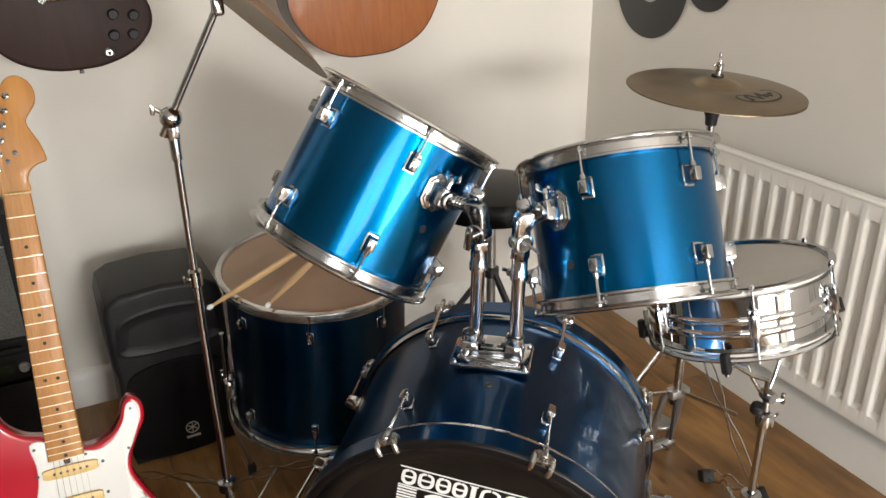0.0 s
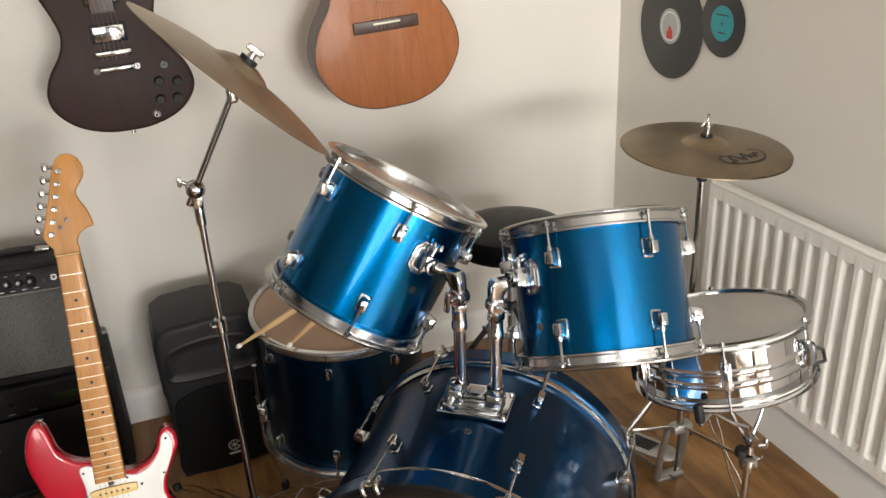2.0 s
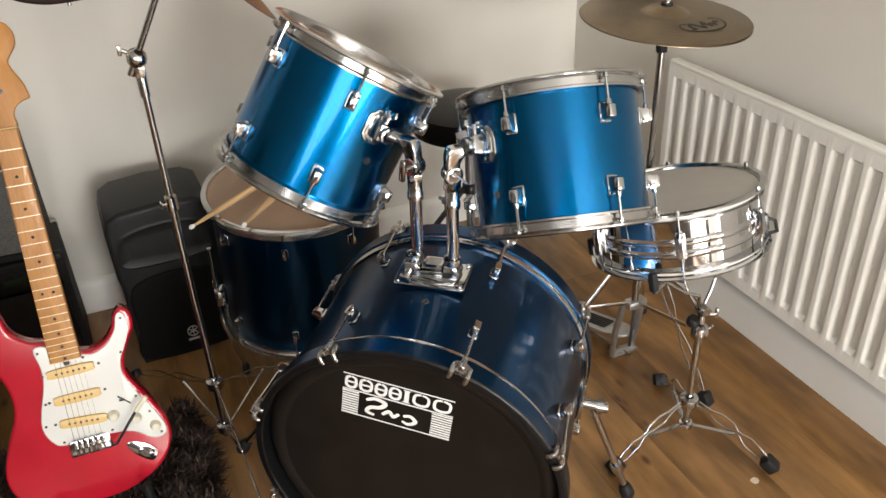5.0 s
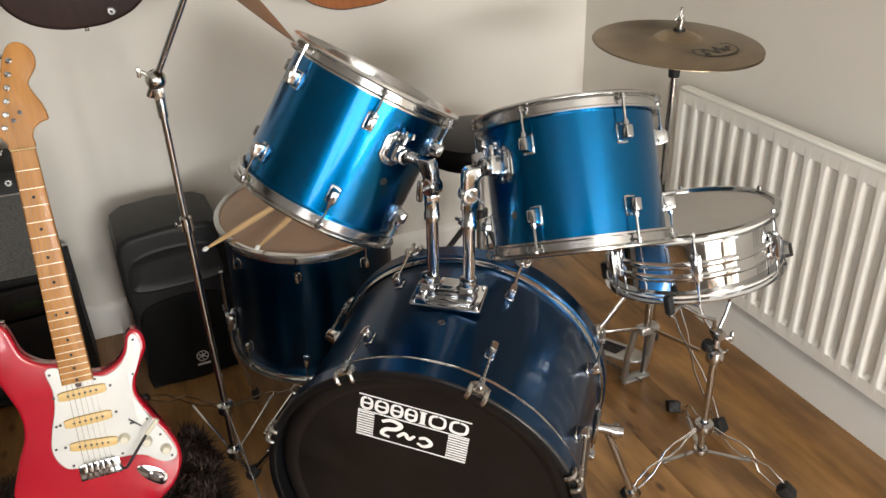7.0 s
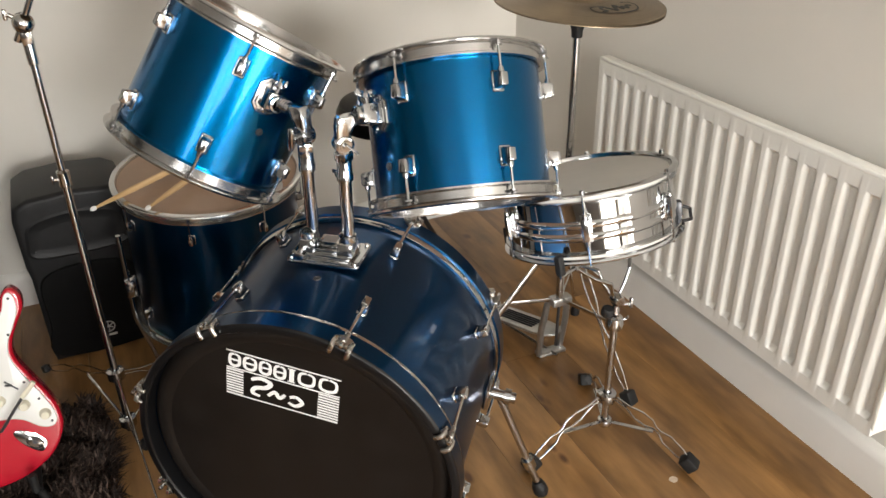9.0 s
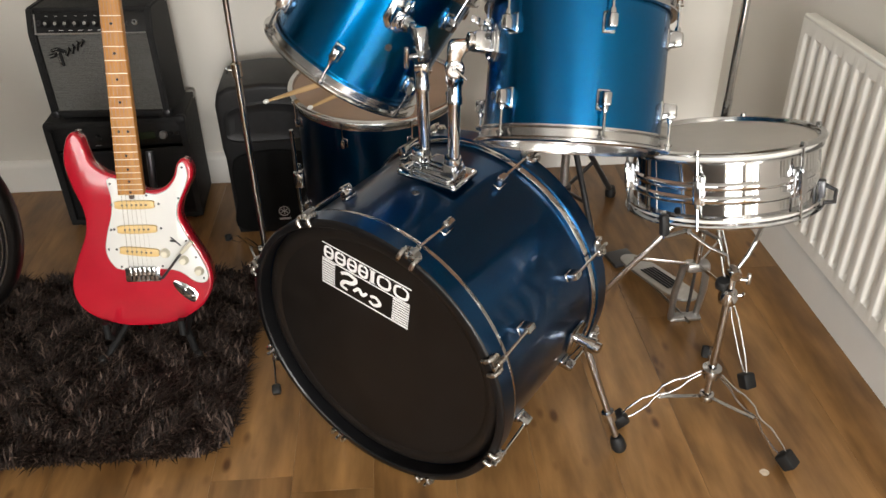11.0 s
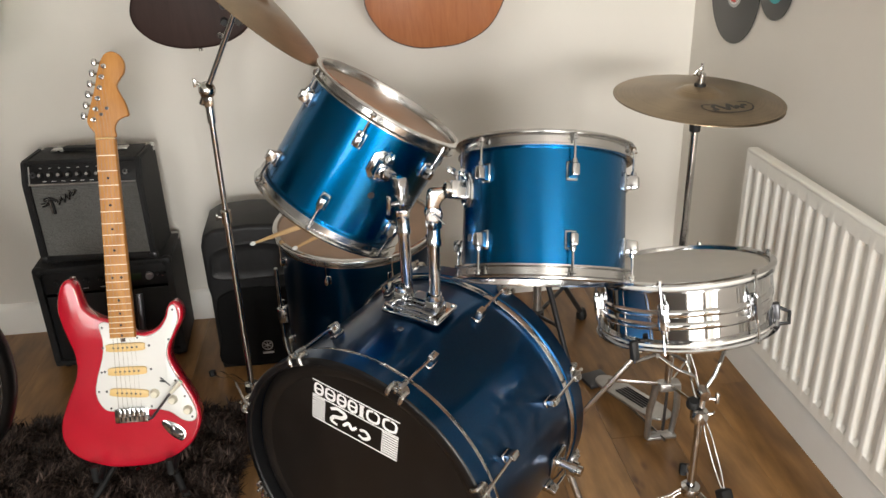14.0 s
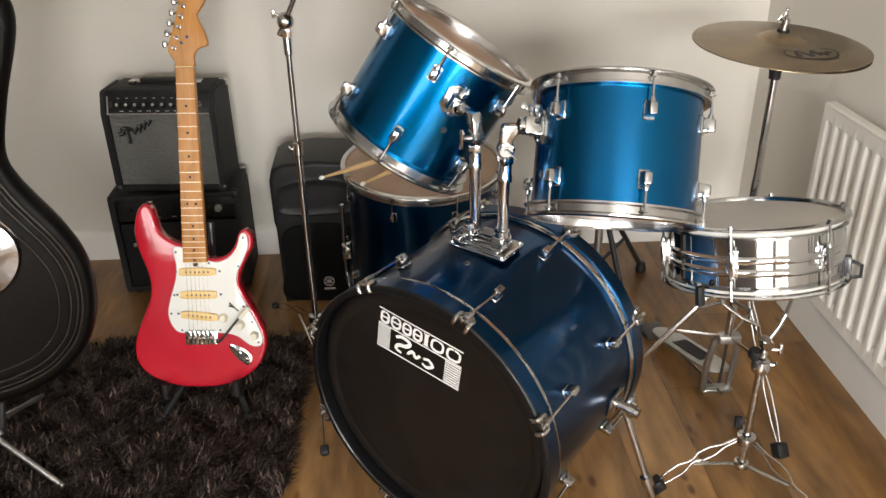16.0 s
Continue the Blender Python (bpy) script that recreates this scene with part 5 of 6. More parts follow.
# stage loudspeaker
def loudspeaker():
    pa = thing("loudspeaker", at(0.243, 1.815, 0) @ turn("Z", 2), "black moulded stage loudspeaker standing on the floor", "loudspeaker")
    prof = [(-0.125, 0.0), (0.125, 0.0), (0.130, 0.02), (0.130, 0.25), (0.135, 0.28), (0.136, 0.410), (0.127, 0.444), (0.095, 0.462), (0.0, 0.469), (-0.095, 0.462), (-0.127, 0.444), (-0.136, 0.410), (-0.135, 0.28), (-0.130, 0.25), (-0.130, 0.02)]
    lp = [Vector(p) for p in prof]
    body = slab(lp, 0.24, 0.014, 4, at(0, 0, 0) @ turn("X", 90), 0.03)
    part("cabinet", body, PLBLK, pa)
    wf = slab(smooth_loop([(-0.114, 0.016), (0.114, 0.016), (0.118, 0.12), (0.117, 0.225), (0.085, 0.262), (0.0, 0.274), (-0.085, 0.262), (-0.117, 0.225), (-0.118, 0.12)], 5), 0.014, 0.006, m=at(0, -0.006, 0) @ turn("X", 90))
    part("front_grille", wf, GRILLE_D, pa, "black perforated metal grille")
    # the horn: a shallow flared mouth in the upper half
    mouth = smooth_loop([(-0.104, 0.312), (0.0, 0.304), (0.104, 0.312), (0.112, 0.350), (0.094, 0.398), (0.0, 0.414), (-0.094, 0.398), (-0.112, 0.350)], 5)
    rim = inset_loop(mouth, -0.007)
    bmh = bmesh.new()
    rings = [[bmh.verts.new((q[0], y, q[1])) for q in lp] for lp, y in ((rim, -0.0010), (mouth, -0.0045), (inset_loop(mouth, 0.010), -0.0005), (inset_loop(mouth, 0.024), 0.0))]
    for a, b in zip(rings, rings[1:]):
        for k in range(len(a)):
            bmh.faces.new((a[k], a[(k + 1) % len(a)], b[(k + 1) % len(a)], b[k]))
    part("horn_mouth", bmh, PLBLK, pa, "flared black horn mouth")
    bd = at(0.015, -0.0085, 0.075) @ turn("X", 90)
    part("badge", merge(lathe([(0.014, 0.0015), (0.0165, 0.0015), (0.0165, 0), (0.014, 0)], 28, True, bd), *[box(0.0025, 0.024, 0.0016, 0, bd @ turn("Z", a)) for a in (0, 60, 120)], box(0.034, 0.0065, 0.0012, 0, bd @ at(0, -0.026, 0))), SILVER, pa, "round silver badge with a bar under it")
    return pa


GRILLE_D = material("black_perforated_grille", (0.0035, 0.0035, 0.0035), 0.6, 0.0, spec=0.15, var=0.3, scale=300, bump=0.6, bscale=900)
loudspeaker()


# ---- electric guitar on its stand ----
GU = Vector((0.030, 0.287, 0.958)).normalized()
GX = Vector((1.0, 0.0, -0.045))
GX = (GX - GX.dot(GU) * GU).normalized()
GN = GX.cross(GU)
GO = Vector((-0.006, 1.245, 0.101))
GM = Matrix(((GX.x, GU.x, GN.x, GO.x), (GX.y, GU.y, GN.y, GO.y), (GX.z, GU.z, GN.z, GO.z), (0, 0, 0, 1)))
gtr = thing("electric_guitar", GM, "red electric guitar with a white pickguard and maple neck", "guitar")
body_loop = smooth_loop([(0, 0.0), (0.050, 0.004), (0.095, 0.020), (0.135, 0.050), (0.158, 0.095), (0.158, 0.135), (0.143, 0.175), (0.120, 0.218), (0.102, 0.258), (0.104, 0.290), (0.120, 0.325), (0.134, 0.352), (0.134, 0.380), (0.118, 0.396), (0.102, 0.384), (0.093, 0.358), (0.076, 0.336), (0.052, 0.325), (0.026, 0.326), (0.0, 0.342), (-0.028, 0.358), (-0.058, 0.368), (-0.084, 0.391), (-0.094, 0.424), (-0.101, 0.447), (-0.115, 0.458), (-0.130, 0.446), (-0.140, 0.418), (-0.143, 0.384), (-0.133, 0.338), (-0.114, 0.278), (-0.116, 0.228), (-0.140, 0.170), (-0.159, 0.112), (-0.154, 0.064), (-0.122, 0.028), (-0.060, 0.004)], 5)
part("body", slab(body_loop, 0.044, 0.0075, 5), REDPAINT, gtr, "glossy red body with a double cutaway")
pg = smooth_loop([(-0.052, 0.350), (-0.030, 0.350), (-0.024, 0.326), (0.024, 0.320), (0.052, 0.315), (0.080, 0.328), (0.099, 0.354), (0.107, 0.380), (0.116, 0.386), (0.122, 0.374), (0.122, 0.350), (0.109, 0.318), (0.095, 0.290), (0.093, 0.258), (0.111, 0.214), (0.134, 0.170), (0.149, 0.130), (0.147, 0.110), (0.134, 0.105), (0.116, 0.112), (0.088, 0.133), (0.046, 0.141), (-0.036, 0.141), (-0.060, 0.153), (-0.072, 0.186), (-0.065, 0.226), (-0.050, 0.274), (-0.047, 0.312)], 4)
part("pickguard_edge", slab(inset_loop(pg, -0.0014), 0.0016, 0.0004, 1, at(0, 0, 0.0019)), STEEL, gtr, "grey edge of the layered pickguard")
part("pickguard", slab(pg, 0.0022, 0.0008, 2, at(0, 0, 0.0026)), PGUARD, gtr, "white plastic pickguard")
for px, py in ((-0.047, 0.342), (0.114, 0.376), (0.100, 0.306), (0.030, 0.314), (0.108, 0.206), (0.127, 0.166), (0.141, 0.115), (0.050, 0.147), (-0.042, 0.148), (-0.066, 0.190), (-0.056, 0.236)):
    part("screw", lathe([(0, 0.001), (0.002, 0.0008), (0.0028, 0), (0, 0)], 8, m=at(px, py, 0.0026)), DARKST, gtr)
for py, rot in ((0.294, 0), (0.237, 0), (0.184, -6)):
    lp = smooth_loop([(-0.036, -0.009), (0.036, -0.009), (0.043, 0), (0.036, 0.009), (-0.036, 0.009), (-0.043, 0)], 4)
    pk = part("pickup", slab(lp, 0.008, 0.002, 2, at(0.003, py, 0.010) @ turn("Z", rot)), CREAM, gtr, "aged cream pickup cover")
    for k in range(6):
        part("pole_piece", lathe([(0, 0.0007), (0.0024, 0.0005), (0.0024, 0), (0, 0)], 10, m=at(0.003, py, 0.010) @ turn("Z", rot) @ at(-0.026 + 0.0104 * k, 0, 0)), DARKST, pk)
    for sx in (-1, 1):
        part("screw", lathe([(0, 0.001), (0.0025, 0.0008), (0.003, 0), (0, 0)], 8, m=at(0.003, py, 0.0026) @ turn("Z", rot) @ at(sx * 0.052, 0, 0)), DARKST, pk)
for kx, ky in ((0.059, 0.178), (0.099, 0.160), (0.132, 0.133)):
    part("knob", lathe([(0, 0.014), (0.007, 0.014), (0.0085, 0.012), (0.010, 0.004), (0.0115, 0.0), (0, 0.0)], 20, m=at(kx, ky, 0.003)), CREAMW, gtr, "ivory control knob")
part("switch", merge(box(0.003, 0.030, 0.001, 0, at(0.085, 0.205, 0.003) @ turn("Z", 45)), tube([(0.085, 0.205, 0.003), (0.078, 0.212, 0.020)], 0.0022, 8)), DARKST, gtr)
part("jack_plate", merge(slab(smooth_loop([(-0.030, -0.006), (0.0, -0.015), (0.030, -0.013), (0.034, 0), (0.026, 0.012), (0.0, 0.015), (-0.030, 0.006)], 4), 0.003, 0.001, 2, at(0.096, 0.087, 0.003) @ turn("Z", -41)), lathe([(0.004, 0.002), (0.012, 0.0018), (0.014, 0), (0.004, -0.002)], 18, True, at(0.103, 0.080, 0.003) @ turn("Z", -41) @ Matrix.Diagonal((1.3, 0.8, 1, 1)))), CHROME, gtr, "chrome boat-shaped jack plate")
part("jack_socket", lathe([(0, 0.0), (0.0062, 0.0)], 14, m=at(0.103, 0.080, 0.0046)), DARKST, gtr)
part("bridge_plate", box(0.078, 0.034, 0.005, 0.0015, at(0.004, 0.128, 0.0028)), CHROME, gtr)
for k in range(6):
    sd = part("saddle", box(0.0095, 0.022, 0.008, 0.002, at(-0.022 + 0.0104 * k, 0.138, 0.009)), CHROME, gtr)
    part("saddle_screw", tube([(-0.022 + 0.0104 * k, 0.150, 0.008), (-0.022 + 0.0104 * k, 0.114, 0.008)], 0.0016, 6), CHROMED, sd)
part("tremolo_arm", merge(tube([(0.042, 0.124, 0.006), (0.045, 0.122, 0.020), (0.054, 0.126, 0.027), (0.106, 0.190, 0.032)], 0.003, 8)), DARKST, gtr)
part("tremolo_tip", tube([(0.102, 0.185, 0.0322), (0.128, 0.212, 0.0345)], 0.0048, 8), CREAMW, gtr)
for q in ((0, -0.002, -0.022), (-0.108, 0.448, -0.022)):
    part("strap_button", lathe([(0, 0), (0.004, 0), (0.003, 0.007), (0.007, 0.011), (0.006, 0.014), (0, 0.014)], 12, m=at(*q) @ turn("X", 90 if q[1] < 0.1 else -90)), CHROME, gtr)
nk = [(-0.0285, 0.318), (0.0285, 0.318), (0.021, 0.774), (-0.021, 0.774)]
part("neck", merge(slab([Vector(p) for p in nk], 0.022, 0.0035, 3, at(0, 0, 0.0150))), MAPLE, gtr, "glossy maple neck with dark dots")
scale_l = 0.648
for k in range(1, 22):
    y = 0.774 - scale_l * (1 - 2 ** (-k / 12))
    w = 0.0205 + (0.0278 - 0.0205) * (0.774 - y) / 0.462
    part("fret", tube([(-w, y, 0.0148), (0, y, 0.0156), (w, y, 0.0148)], 0.0009, 6), FRETM, gtr)
for k in (3, 5, 7, 9, 12, 15, 17, 19, 21):
    y = 0.774 - scale_l * (1 - 0.5 * (2 ** (-k / 12) + 2 ** (-(k - 1) / 12)))
    for dx in ((0,) if k != 12 else (-0.010, 0.010)):
        part("fret_dot", lathe([(0, 0.0004), (0.003, 0.0003), (0.003, 0)], 12, m=at(dx, y, 0.0152)), RUBBER, gtr)
part("truss_rod_slot", box(0.011, 0.012, 0.006, 0.003, at(0, 0.314, 0.0105)), ROSEW, gtr, "dark brown truss rod end")
part("nut", box(0.042, 0.003, 0.004, 0.001, at(0, 0.776, 0.014)), CREAM, gtr)
hs = smooth_loop([(-0.021, 0.776), (-0.023, 0.788), (-0.034, 0.804), (-0.036, 0.820), (-0.026, 0.852), (-0.014, 0.890), (-0.006, 0.922), (0.003, 0.947), (0.014, 0.962), (0.029, 0.966), (0.045, 0.957), (0.053, 0.939), (0.051, 0.920), (0.040, 0.904), (0.033, 0.891), (0.038, 0.875), (0.048, 0.854), (0.0535, 0.832), (0.0525, 0.824), (0.040, 0.820), (0.027, 0.811), (0.021, 0.796), (0.020, 0.776)], 4)
part("headstock", slab(hs, 0.015, 0.003, 3, at(0.0, 0, 0.008)), MAPLE, gtr, "large rounded maple headstock")
for k in range(6):
    y = 0.817 + 0.0234 * k
    x = -0.021 + 0.0062 * k
    tp = part("tuner_post", lathe([(0, 0.016), (0.003, 0.016), (0.003, 0.004), (0.0055, 0.003), (0.006, 0), (0, 0)], 12, m=at(x, y, 0.008)), CHROME, gtr)
    xe = -0.041 + 0.0064 * k
    part("tuner_button", merge(tube([(xe + 0.022, y + 0.008, -0.002), (xe - 0.002, y + 0.010, -0.002)], 0.0040, 8), box(0.011, 0.016, 0.012, 0.004, at(xe - 0.004, y + 0.010, -0.001))), CHROMED, tp)
    xs_, xn = -0.022 + 0.0104 * k, -0.0175 + 0.007 * k
    part("string", tube([(xs_, 0.138, 0.0140), (xn, 0.776, 0.0178), (x, y, 0.020)], 0.00044 - 0.00005 * k, 5), STRINGM, gtr)
for dx, dy in ((0.009, 0.842), (-0.004, 0.829)):
    part("string_tree", lathe([(0, 0.004), (0.004, 0.003), (0.004, 0), (0, 0)], 10, m=at(dx, dy, 0.008)), DARKST, gtr)

gs_ = thing("guitar_stand", at(0.0, 1.30, 0.0), "black folding guitar stand under the red guitar", "guitar stand")
part("post", tube([(0, 0.10, 0.06), (0.0, 0.225, 0.42)], 0.009, 12), DARKST, gs_)
for sx in (-1, 1):
    part("leg", tube([(0, 0.10, 0.16), (sx * 0.11, -0.10, 0.035)], 0.008, 10), RUBBER, gs_)
    part("cradle_arm", tube([(0, 0.10, 0.13), (sx * 0.085, 0.03, 0.105), (sx * 0.085, -0.075, 0.088), (sx * 0.085, -0.094, 0.105), (sx * 0.085, -0.090, 0.140)], 0.008, 10), RUBBER, gs_)
    part("rubber_foot", lathe([(0, -0.012), (0.011, -0.010), (0.012, 0.008), (0.008, 0.016), (0, 0.016)], 12, m=at(sx * 0.11, -0.10, 0.035)), RUBBER, gs_)
part("back_leg", tube([(0, 0.11, 0.18), (0, 0.26, 0.035)], 0.008, 10), RUBBER, gs_)
part("rubber_foot", lathe([(0, -0.012), (0.011, -0.010), (0.012, 0.008), (0, 0.016)], 12, m=at(0, 0.26, 0.035)), RUBBER, gs_)


# ---- guitars hung on the back wall ----
def wall_guitar(name, label, gx, gy, z_bottom, loop, thick, mat, back_mat, neck_mat, lean, edge):
    """Local x right, y up, z out of the wall; the outline starts at the lowest point."""
    M = at(gx, gy, z_bottom) @ turn("Y", lean) @ turn("X", 90)
    g = thing(name, M, label, "guitar", "guitars on the wall")
    part("body", slab(loop, thick, edge, 4), mat, g)
    top = max(p[1] for p in loop)
    part("neck", slab([Vector(p) for p in ((-0.028, top - 0.10), (0.028, top - 0.10), (0.022, top + 0.36), (-0.022, top + 0.36))], 0.024, 0.004, 3, at(0, 0, 0.012)), neck_mat, g)
    part("headstock", slab(smooth_loop([(-0.022, top + 0.36), (-0.038, top + 0.40), (-0.036, top + 0.52), (0, top + 0.535), (0.036, top + 0.52), (0.038, top + 0.40), (0.022, top + 0.36)], 4), 0.016, 0.003, 2, at(0, 0, 0.002)), neck_mat, g)
    reach = Y1 - gy
    part("wall_hook", merge(tube([(0.0, top + 0.37, -reach + 0.01), (0.0, top + 0.37, -0.03), (0.028, top + 0.355, -0.02), (0.030, top + 0.352, 0.025)], 0.006, 8), tube([(0.0, top + 0.37, -0.03), (-0.028, top + 0.355, -0.02), (-0.030, top + 0.352, 0.025)], 0.006, 8), box(0.06, 0.09, 0.016, 0.004, at(0, top + 0.37, -reach + 0.008))), RUBBER, g, "black wall hanger")
    for k in range(6):
        part("string", tube([(-0.026 + 0.0104 * k, STRING_Y[name], 0.012), (-0.018 + 0.0072 * k, top + 0.36, 0.016)], 0.0003, 4), STEEL, g)
    return g


STRING_Y = {"electric_guitar": 0.175, "acoustic_guitar": 0.205}
sg_loop = smooth_loop([(0, 0), (0.055, 0.004), (0.115, 0.026), (0.155, 0.065), (0.165, 0.105), (0.150, 0.150), (0.118, 0.195), (0.104, 0.235), (0.112, 0.280), (0.128, 0.330), (0.122, 0.375), (0.105, 0.372), (0.082, 0.340), (0.050, 0.322), (0.028, 0.320), (-0.028, 0.320), (-0.050, 0.322), (-0.082, 0.340), (-0.105, 0.372), (-0.122, 0.375), (-0.128, 0.330), (-0.112, 0.280), (-0.104, 0.235), (-0.118, 0.195), (-0.150, 0.150), (-0.165, 0.105), (-0.155, 0.065), (-0.115, 0.026), (-0.055, 0.004)], 4)
sg = wall_guitar("electric_guitar", "dark brown solid electric guitar hung on the wall", 0.169, 1.928, 0.952, sg_loop, 0.035, MAHOG, MAHOG, ROSEW, -2, 0.008)
for py in (0.232, 0.315):
    pk = part("pickup", box(0.070, 0.036, 0.010, 0.003, at(0.0, py, 0.004)), CHROME, sg, "chrome pickup cover")
    part("pickup_ring", box(0.078, 0.042, 0.004, 0.002, at(0.0, py, 0.002)), PLBLK, sg)
part("bridge", box(0.082, 0.014, 0.012, 0.004, at(0, 0.188, 0.008)), CHROMED, sg)
part("tailpiece", merge(box(0.082, 0.013, 0.010, 0.005, at(0, 0.152, 0.010)), *[lathe([(0, 0.014), (0.008, 0.014), (0.009, 0), (0, 0)], 14, m=at(sx * 0.044, 0.152, 0)) for sx in (-1, 1)]), CHROME, sg)
for kx, ky in ((0.089, 0.113), (0.130, 0.107), (0.083, 0.070), (0.122, 0.068)):
    part("knob", lathe([(0, 0.014), (0.009, 0.014), (0.012, 0.002), (0.012, 0), (0, 0)], 18, m=at(kx - 0.004, ky - 0.005, 0)), PLBLK, sg)
part("toggle_switch", merge(lathe([(0.004, 0.003), (0.008, 0.003), (0.009, 0), (0.004, 0)], 16, True, at(0.104, 0.144, 0)), tube([(0.104, 0.144, 0), (0.106, 0.147, 0.014)], 0.0025, 8)), DARKST, sg)
part("jack_socket", lathe([(0.003, 0.004), (0.007, 0.004), (0.010, 0.001), (0.010, 0), (0.003, 0)], 16, True, at(0.062, 0.030, 0.001)), CHROME, sg)
part("strap_button", lathe([(0, 0), (0.004, 0), (0.006, 0.008), (0, 0.009)], 10, m=at(0, -0.001, -0.018) @ turn("X", 90)), CHROMED, sg)

ac_loop = smooth_loop([(0, 0), (0.070, 0.006), (0.140, 0.040), (0.185, 0.105), (0.192, 0.160), (0.172, 0.220), (0.140, 0.270), (0.130, 0.310), (0.138, 0.360), (0.146, 0.410), (0.130, 0.455), (0.080, 0.482), (0, 0.487), (-0.080, 0.482), (-0.130, 0.455), (-0.146, 0.410), (-0.138, 0.360), (-0.130, 0.310), (-0.140, 0.270), (-0.172, 0.220), (-0.192, 0.160), (-0.185, 0.105), (-0.140, 0.040), (-0.070, 0.006)], 4)
ac = wall_guitar("acoustic_guitar", "orange-brown acoustic guitar with a dark bridge on the wall", 0.826, 1.900, 0.928, ac_loop, 0.098, CEDAR, ROSEW, ROSEW, -3, 0.003)
part("side_band", slab(inset_loop(ac_loop, -0.0015), 0.092, 0.001, 1, at(0, 0, -0.004)), ROSEW, ac, "dark wooden sides")
part("binding", tube([(p[0], p[1], -0.002) for p in ac_loop], 0.0022, 6, closed=True), ROSEW, ac, "dark edge binding")
part("bridge", merge(slab(rounded(0.172, 0.030, 0.003), 0.008, 0.002, 2, at(0, 0.212, 0.0085))), ROSEW, ac, "dark wooden bridge")
part("saddle", box(0.072, 0.005, 0.006, 0.001, at(0, 0.218, 0.011)), CREAMW, ac)
part("sound_hole", lathe([(0, 0.0006), (0.045, 0.0006), (0.047, 0.001), (0.056, 0.001), (0.057, 0.0002)], 40, m=at(0, 0.335, 0)), DARKINK, ac)

# the green guitar further along the wall
gr = wall_guitar("electric_guitar", "pale green solid electric guitar hung on the wall", -0.510, 1.945, 0.965, [Vector(p) for p in body_loop], 0.040, GREENP, GREENP, ROSEW, 0, 0.0075)
part("pickguard", slab(pg, 0.0022, 0.0008, 2, at(0, 0, 0.0026)), PGUARD, gr)

# ---- resonator guitar at the edge of the rug ----
RX, RY = -0.3525, 1.0
res = thing("resonator_guitar", at(RX, RY, 0.248) @ turn("Z", 32) @ turn("X", 90 - 6), "black resonator guitar with a chrome cover plate, standing upright", "guitar")
half = [(0.070, 0.004), (0.140, 0.026), (0.200, 0.076), (0.233, 0.142), (0.2455, 0.215), (0.240, 0.285), (0.217, 0.350), (0.185, 0.410), (0.158, 0.465), (0.146, 0.524), (0.173, 0.621), (0.226, 0.768), (0.203, 0.838), (0.113, 0.883)]
rs_loop = smooth_loop([(0, 0)] + half + [(0, 0.893)] + [(-a, b) for a, b in half[::-1]], 8)
part("body", slab(rs_loop, 0.11, 0.030, 8), LEATHER, res, "black padded shell")
for d, r in ((0.037, 0.004), (0.046, 0.003), (0.060, 0.004), (0.083, 0.003)):
    part("piping", tube([(p[0], p[1], 0.001) for p in inset_loop(rs_loop, d)], r, 6, closed=True), BLKGLOSS, res, "shiny black piping")
part("cover_plate", lathe([(0, 0.026), (0.03, 0.024), (0.05, 0.016), (0.085, 0.012), (0.088, 0.006), (0.093, 0.001), (0.093, -0.002)], 48, m=at(0.027, 0.335, 0.004)), CHROME, res, "round chrome cover plate")
stand2 = thing("guitar_stand", at(-0.40, 1.08, 0), "grey metal stand with spread legs under the black guitar", "guitar stand")
part("leg", tube([(-0.03, -0.03, 0.145), (0.134, -0.096, 0.040)], 0.006, 10), STEEL, stand2)
part("leg", tube([(0.0, -0.03, 0.145), (-0.23, -0.10, 0.040)], 0.006, 10), STEEL, stand2)
part("leg", tube([(-0.01, 0.0, 0.16), (-0.04, 0.24, 0.040)], 0.006, 10), STEEL, stand2)
part("post", tube([(-0.012, -0.02, 0.12), (0.010, 0.000, 0.236)], 0.008, 12), DARKST, stand2)
part("yoke", tube([(-0.075, -0.115, 0.262), (-0.070, -0.100, 0.236), (-0.045, -0.030, 0.232), (0.105, 0.055, 0.232), (0.135, -0.005, 0.236), (0.140, -0.015, 0.262)], 0.007, 10), RUBBER, stand2)

# ---- shaggy rug ----
RUGX0, RUGX1, RUGY0, RUGY1 = -1.25, 0.225, 0.90, 1.57
rug = thing("shaggy_rug", at(0, 0, 0), "dark brown shaggy rug on the wooden floor", "rug")
corner = [(a * ((RUGX1 - RUGX0) / 2 - 0.10) + 0.08 * math.cos(w), b * ((RUGY1 - RUGY0) / 2 - 0.10) + 0.08 * math.sin(w)) for a, b, s in ((1, 1, 0), (-1, 1, 90), (-1, -1, 180), (1, -1, 270)) for w in (radians(s + 15 * k) for k in range(7))]
part("backing", slab([Vector(p) for p in corner], 0.012, 0.003, 2, at((RUGX0 + RUGX1) / 2, (RUGY0 + RUGY1) / 2, 0.014)), RUGM, rug)


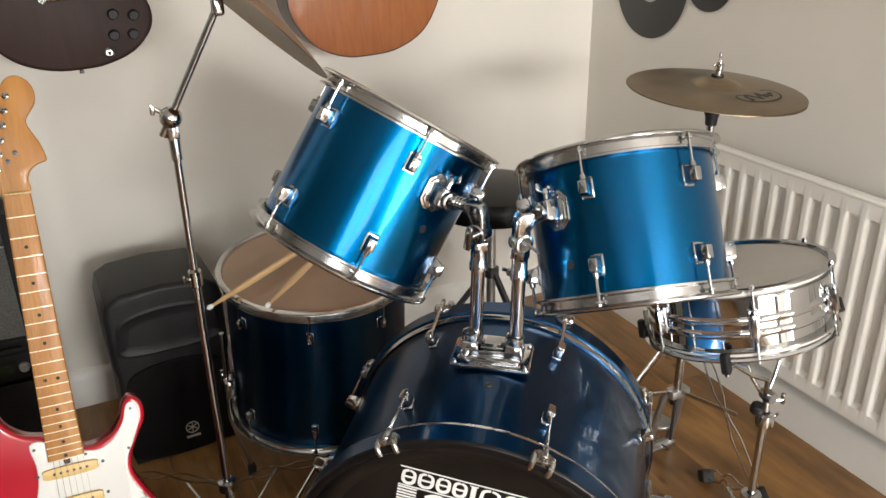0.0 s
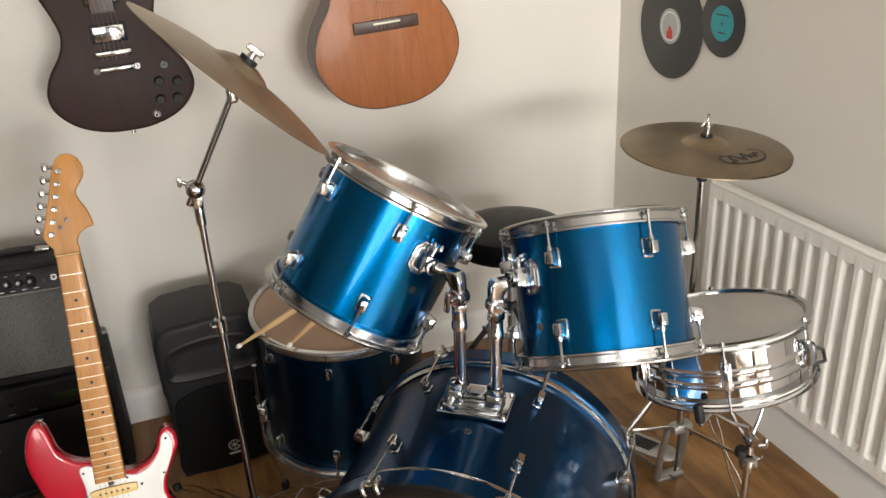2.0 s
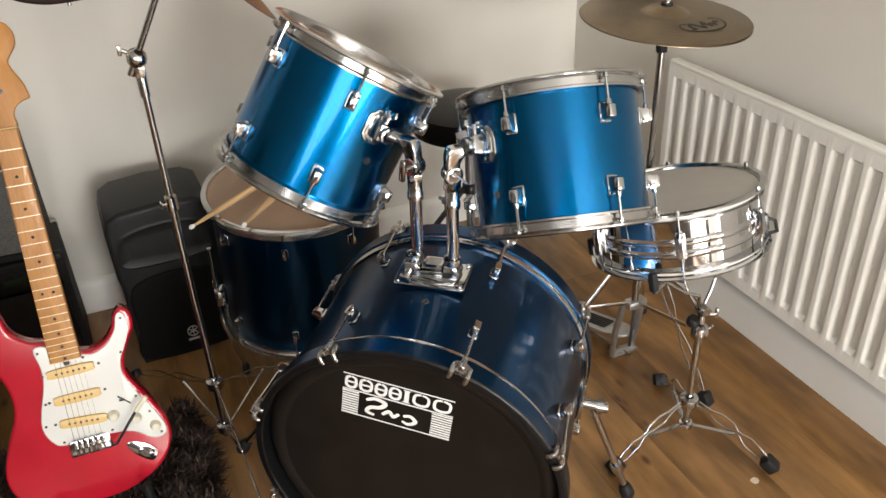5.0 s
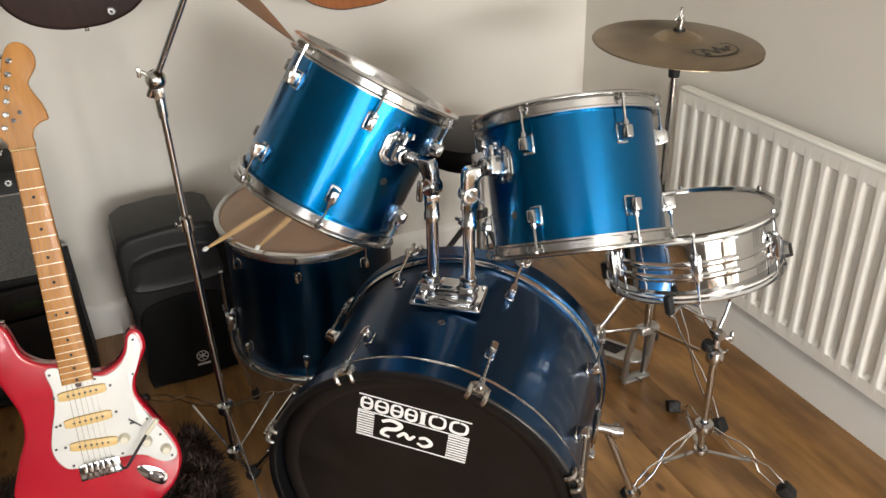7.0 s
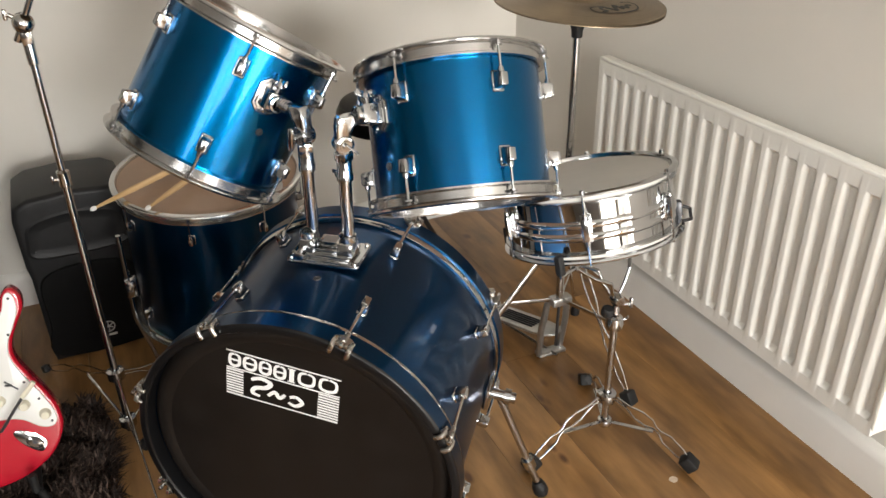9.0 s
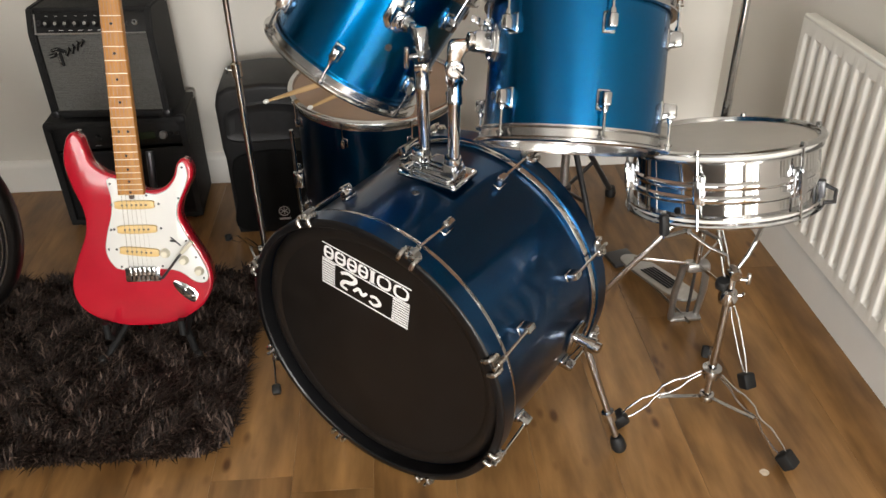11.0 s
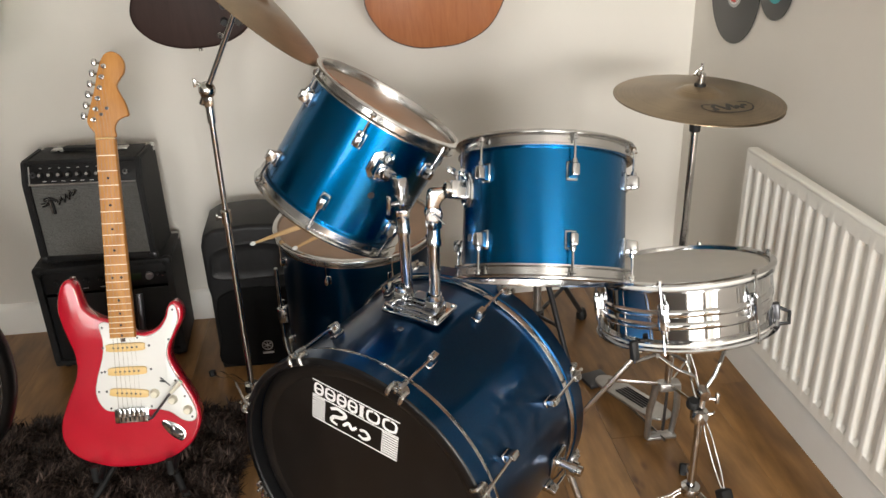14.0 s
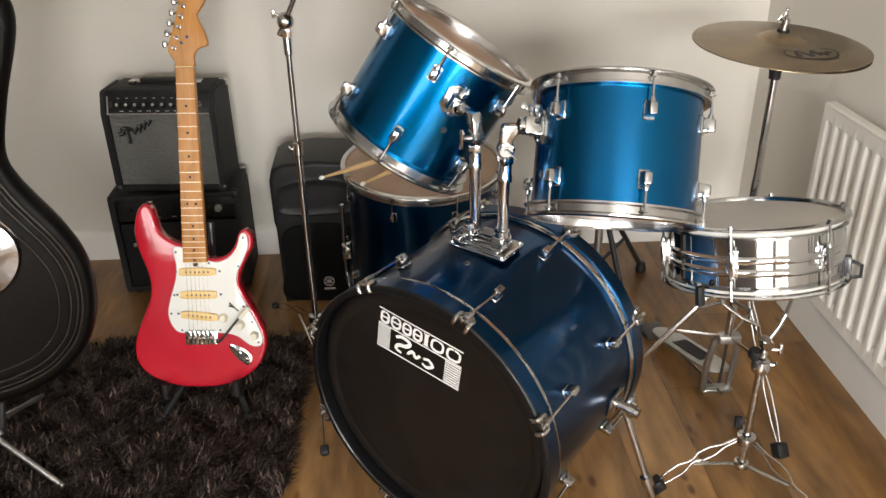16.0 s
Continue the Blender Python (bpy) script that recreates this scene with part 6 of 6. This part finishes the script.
def pile(count):
    rng = np.random.default_rng(5)
    px = rng.uniform(RUGX0, RUGX1, count)
    py = rng.uniform(RUGY0, RUGY1, count)
    # rounded corners
    qx = np.maximum(np.abs(px - (RUGX0 + RUGX1) / 2) - ((RUGX1 - RUGX0) / 2 - 0.09), 0)
    qy = np.maximum(np.abs(py - (RUGY0 + RUGY1) / 2) - ((RUGY1 - RUGY0) / 2 - 0.09), 0)
    keep = np.hypot(qx, qy) < 0.088 + rng.normal(0, 0.006, count)
    px, py = px[keep], py[keep]
    count = len(px)
    tuft = np.sin(px * 46 + 2.1 * np.sin(py * 31)) + np.sin(py * 53 + 1.7 * np.sin(px * 37))
    ang = tuft * 1.3 + rng.normal(0, 0.7, count)
    lean = rng.uniform(0.35, 1.25, count)
    ln_ = rng.uniform(0.040, 0.074, count)
    w = rng.uniform(0.0010, 0.0026, count)
    dx, dy = np.cos(ang) * np.sin(lean), np.sin(ang) * np.sin(lean)
    dz = np.cos(lean)
    base = np.stack([px, py, np.full(count, 0.012)], 1)
    d1 = np.stack([dx * 0.5, dy * 0.5, dz], 1)
    mid = base + d1 * (ln_ * 0.55)[:, None]
    tip = mid + np.stack([dx, dy, dz * 0.35], 1) * (ln_ * 0.5)[:, None]
    tip[:, 2] = np.maximum(tip[:, 2], 0.012)
    side = np.stack([-np.sin(ang), np.cos(ang), np.zeros(count)], 1) * w[:, None]
    v = np.stack([base - side, base + side, mid + side, mid - side, tip], 1).reshape(-1, 3)
    k = np.arange(count) * 5
    quads = np.stack([k, k + 1, k + 2, k + 3], 1)
    tris = np.stack([k + 3, k + 2, k + 4], 1)
    me = bpy.data.meshes.new("pile")
    me.from_pydata(v.tolist(), [], quads.tolist() + tris.tolist())
    me.materials.append(PILE)
    return me


PILE = bpy.data.materials.new("shaggy_pile")
PILE.use_nodes = True
pn = PILE.node_tree
pb = pn.nodes["Principled BSDF"]
pb.inputs["Roughness"].default_value = 0.6
pb.inputs["Specular IOR Level"].default_value = 0.3
gi = pn.nodes.new("ShaderNodeNewGeometry")
pr = pn.nodes.new("ShaderNodeValToRGB")
pr.color_ramp.elements[0].color, pr.color_ramp.elements[1].color = (0.005, 0.0030, 0.0024, 1), (0.150, 0.105, 0.085, 1)
mid_tone = pr.color_ramp.elements.new(0.72)
mid_tone.color = (0.036, 0.0225, 0.0175, 1)
pn.links.new(gi.outputs["Random Per Island"], pr.inputs[0])
pn.links.new(pr.outputs[0], pb.inputs["Base Color"])
po = new("shag", pile(105000))
po.parent = rug
tagged(po, "long dark brown strands", kind="stuff")

# ---- floor: oak boards, each its own piece ----
floor = tagged(part("floor", room_slab(-0.056), GAP), "brown oak floorboards with knots", "floor", kind="structure")
PW, PL = 0.165, 1.22


def board_mesh(w, l):
    me = finish(box(w - 0.0005, l - 0.0005, 0.008, 0.0003, seg=1))
    me.materials.append(OAK)
    return me


full = board_mesh(PW, PL)
rngf = random.Random(4)
nx = int((X1 - X0) / PW) + 1
for i in range(nx):
    x0 = X1 - PW * (i + 1)
    y = Y0 - rngf.uniform(0, PL)
    while y < Y1:
        a, b = max(y, Y0 if x0 + PW > PASX else RETY), min(y + PL, Y1)
        if b - a > 0.01:
            me = full if abs(b - a - PL) < 1e-6 else board_mesh(PW, b - a)
            ob = new("plank", me)
            ob.parent = floor
            ob.location = (x0 + PW / 2, (a + b) / 2, -0.004)
        y += PL

# a pale scuff on the boards beside the snare stand
rngs = random.Random(9)
scuff_loop = smooth_loop([Vector((0.011 * rngs.uniform(0.75, 1.1) * math.cos(2 * math.pi * k / 9), 0.011 * rngs.uniform(0.7, 1.0) * math.sin(2 * math.pi * k / 9))) for k in range(9)], 3)
part("scuff", slab(scuff_loop, 0.0004, m=at(1.309, 0.775, 0.0004)), SCUFF, floor, "pale scuff on the floor")
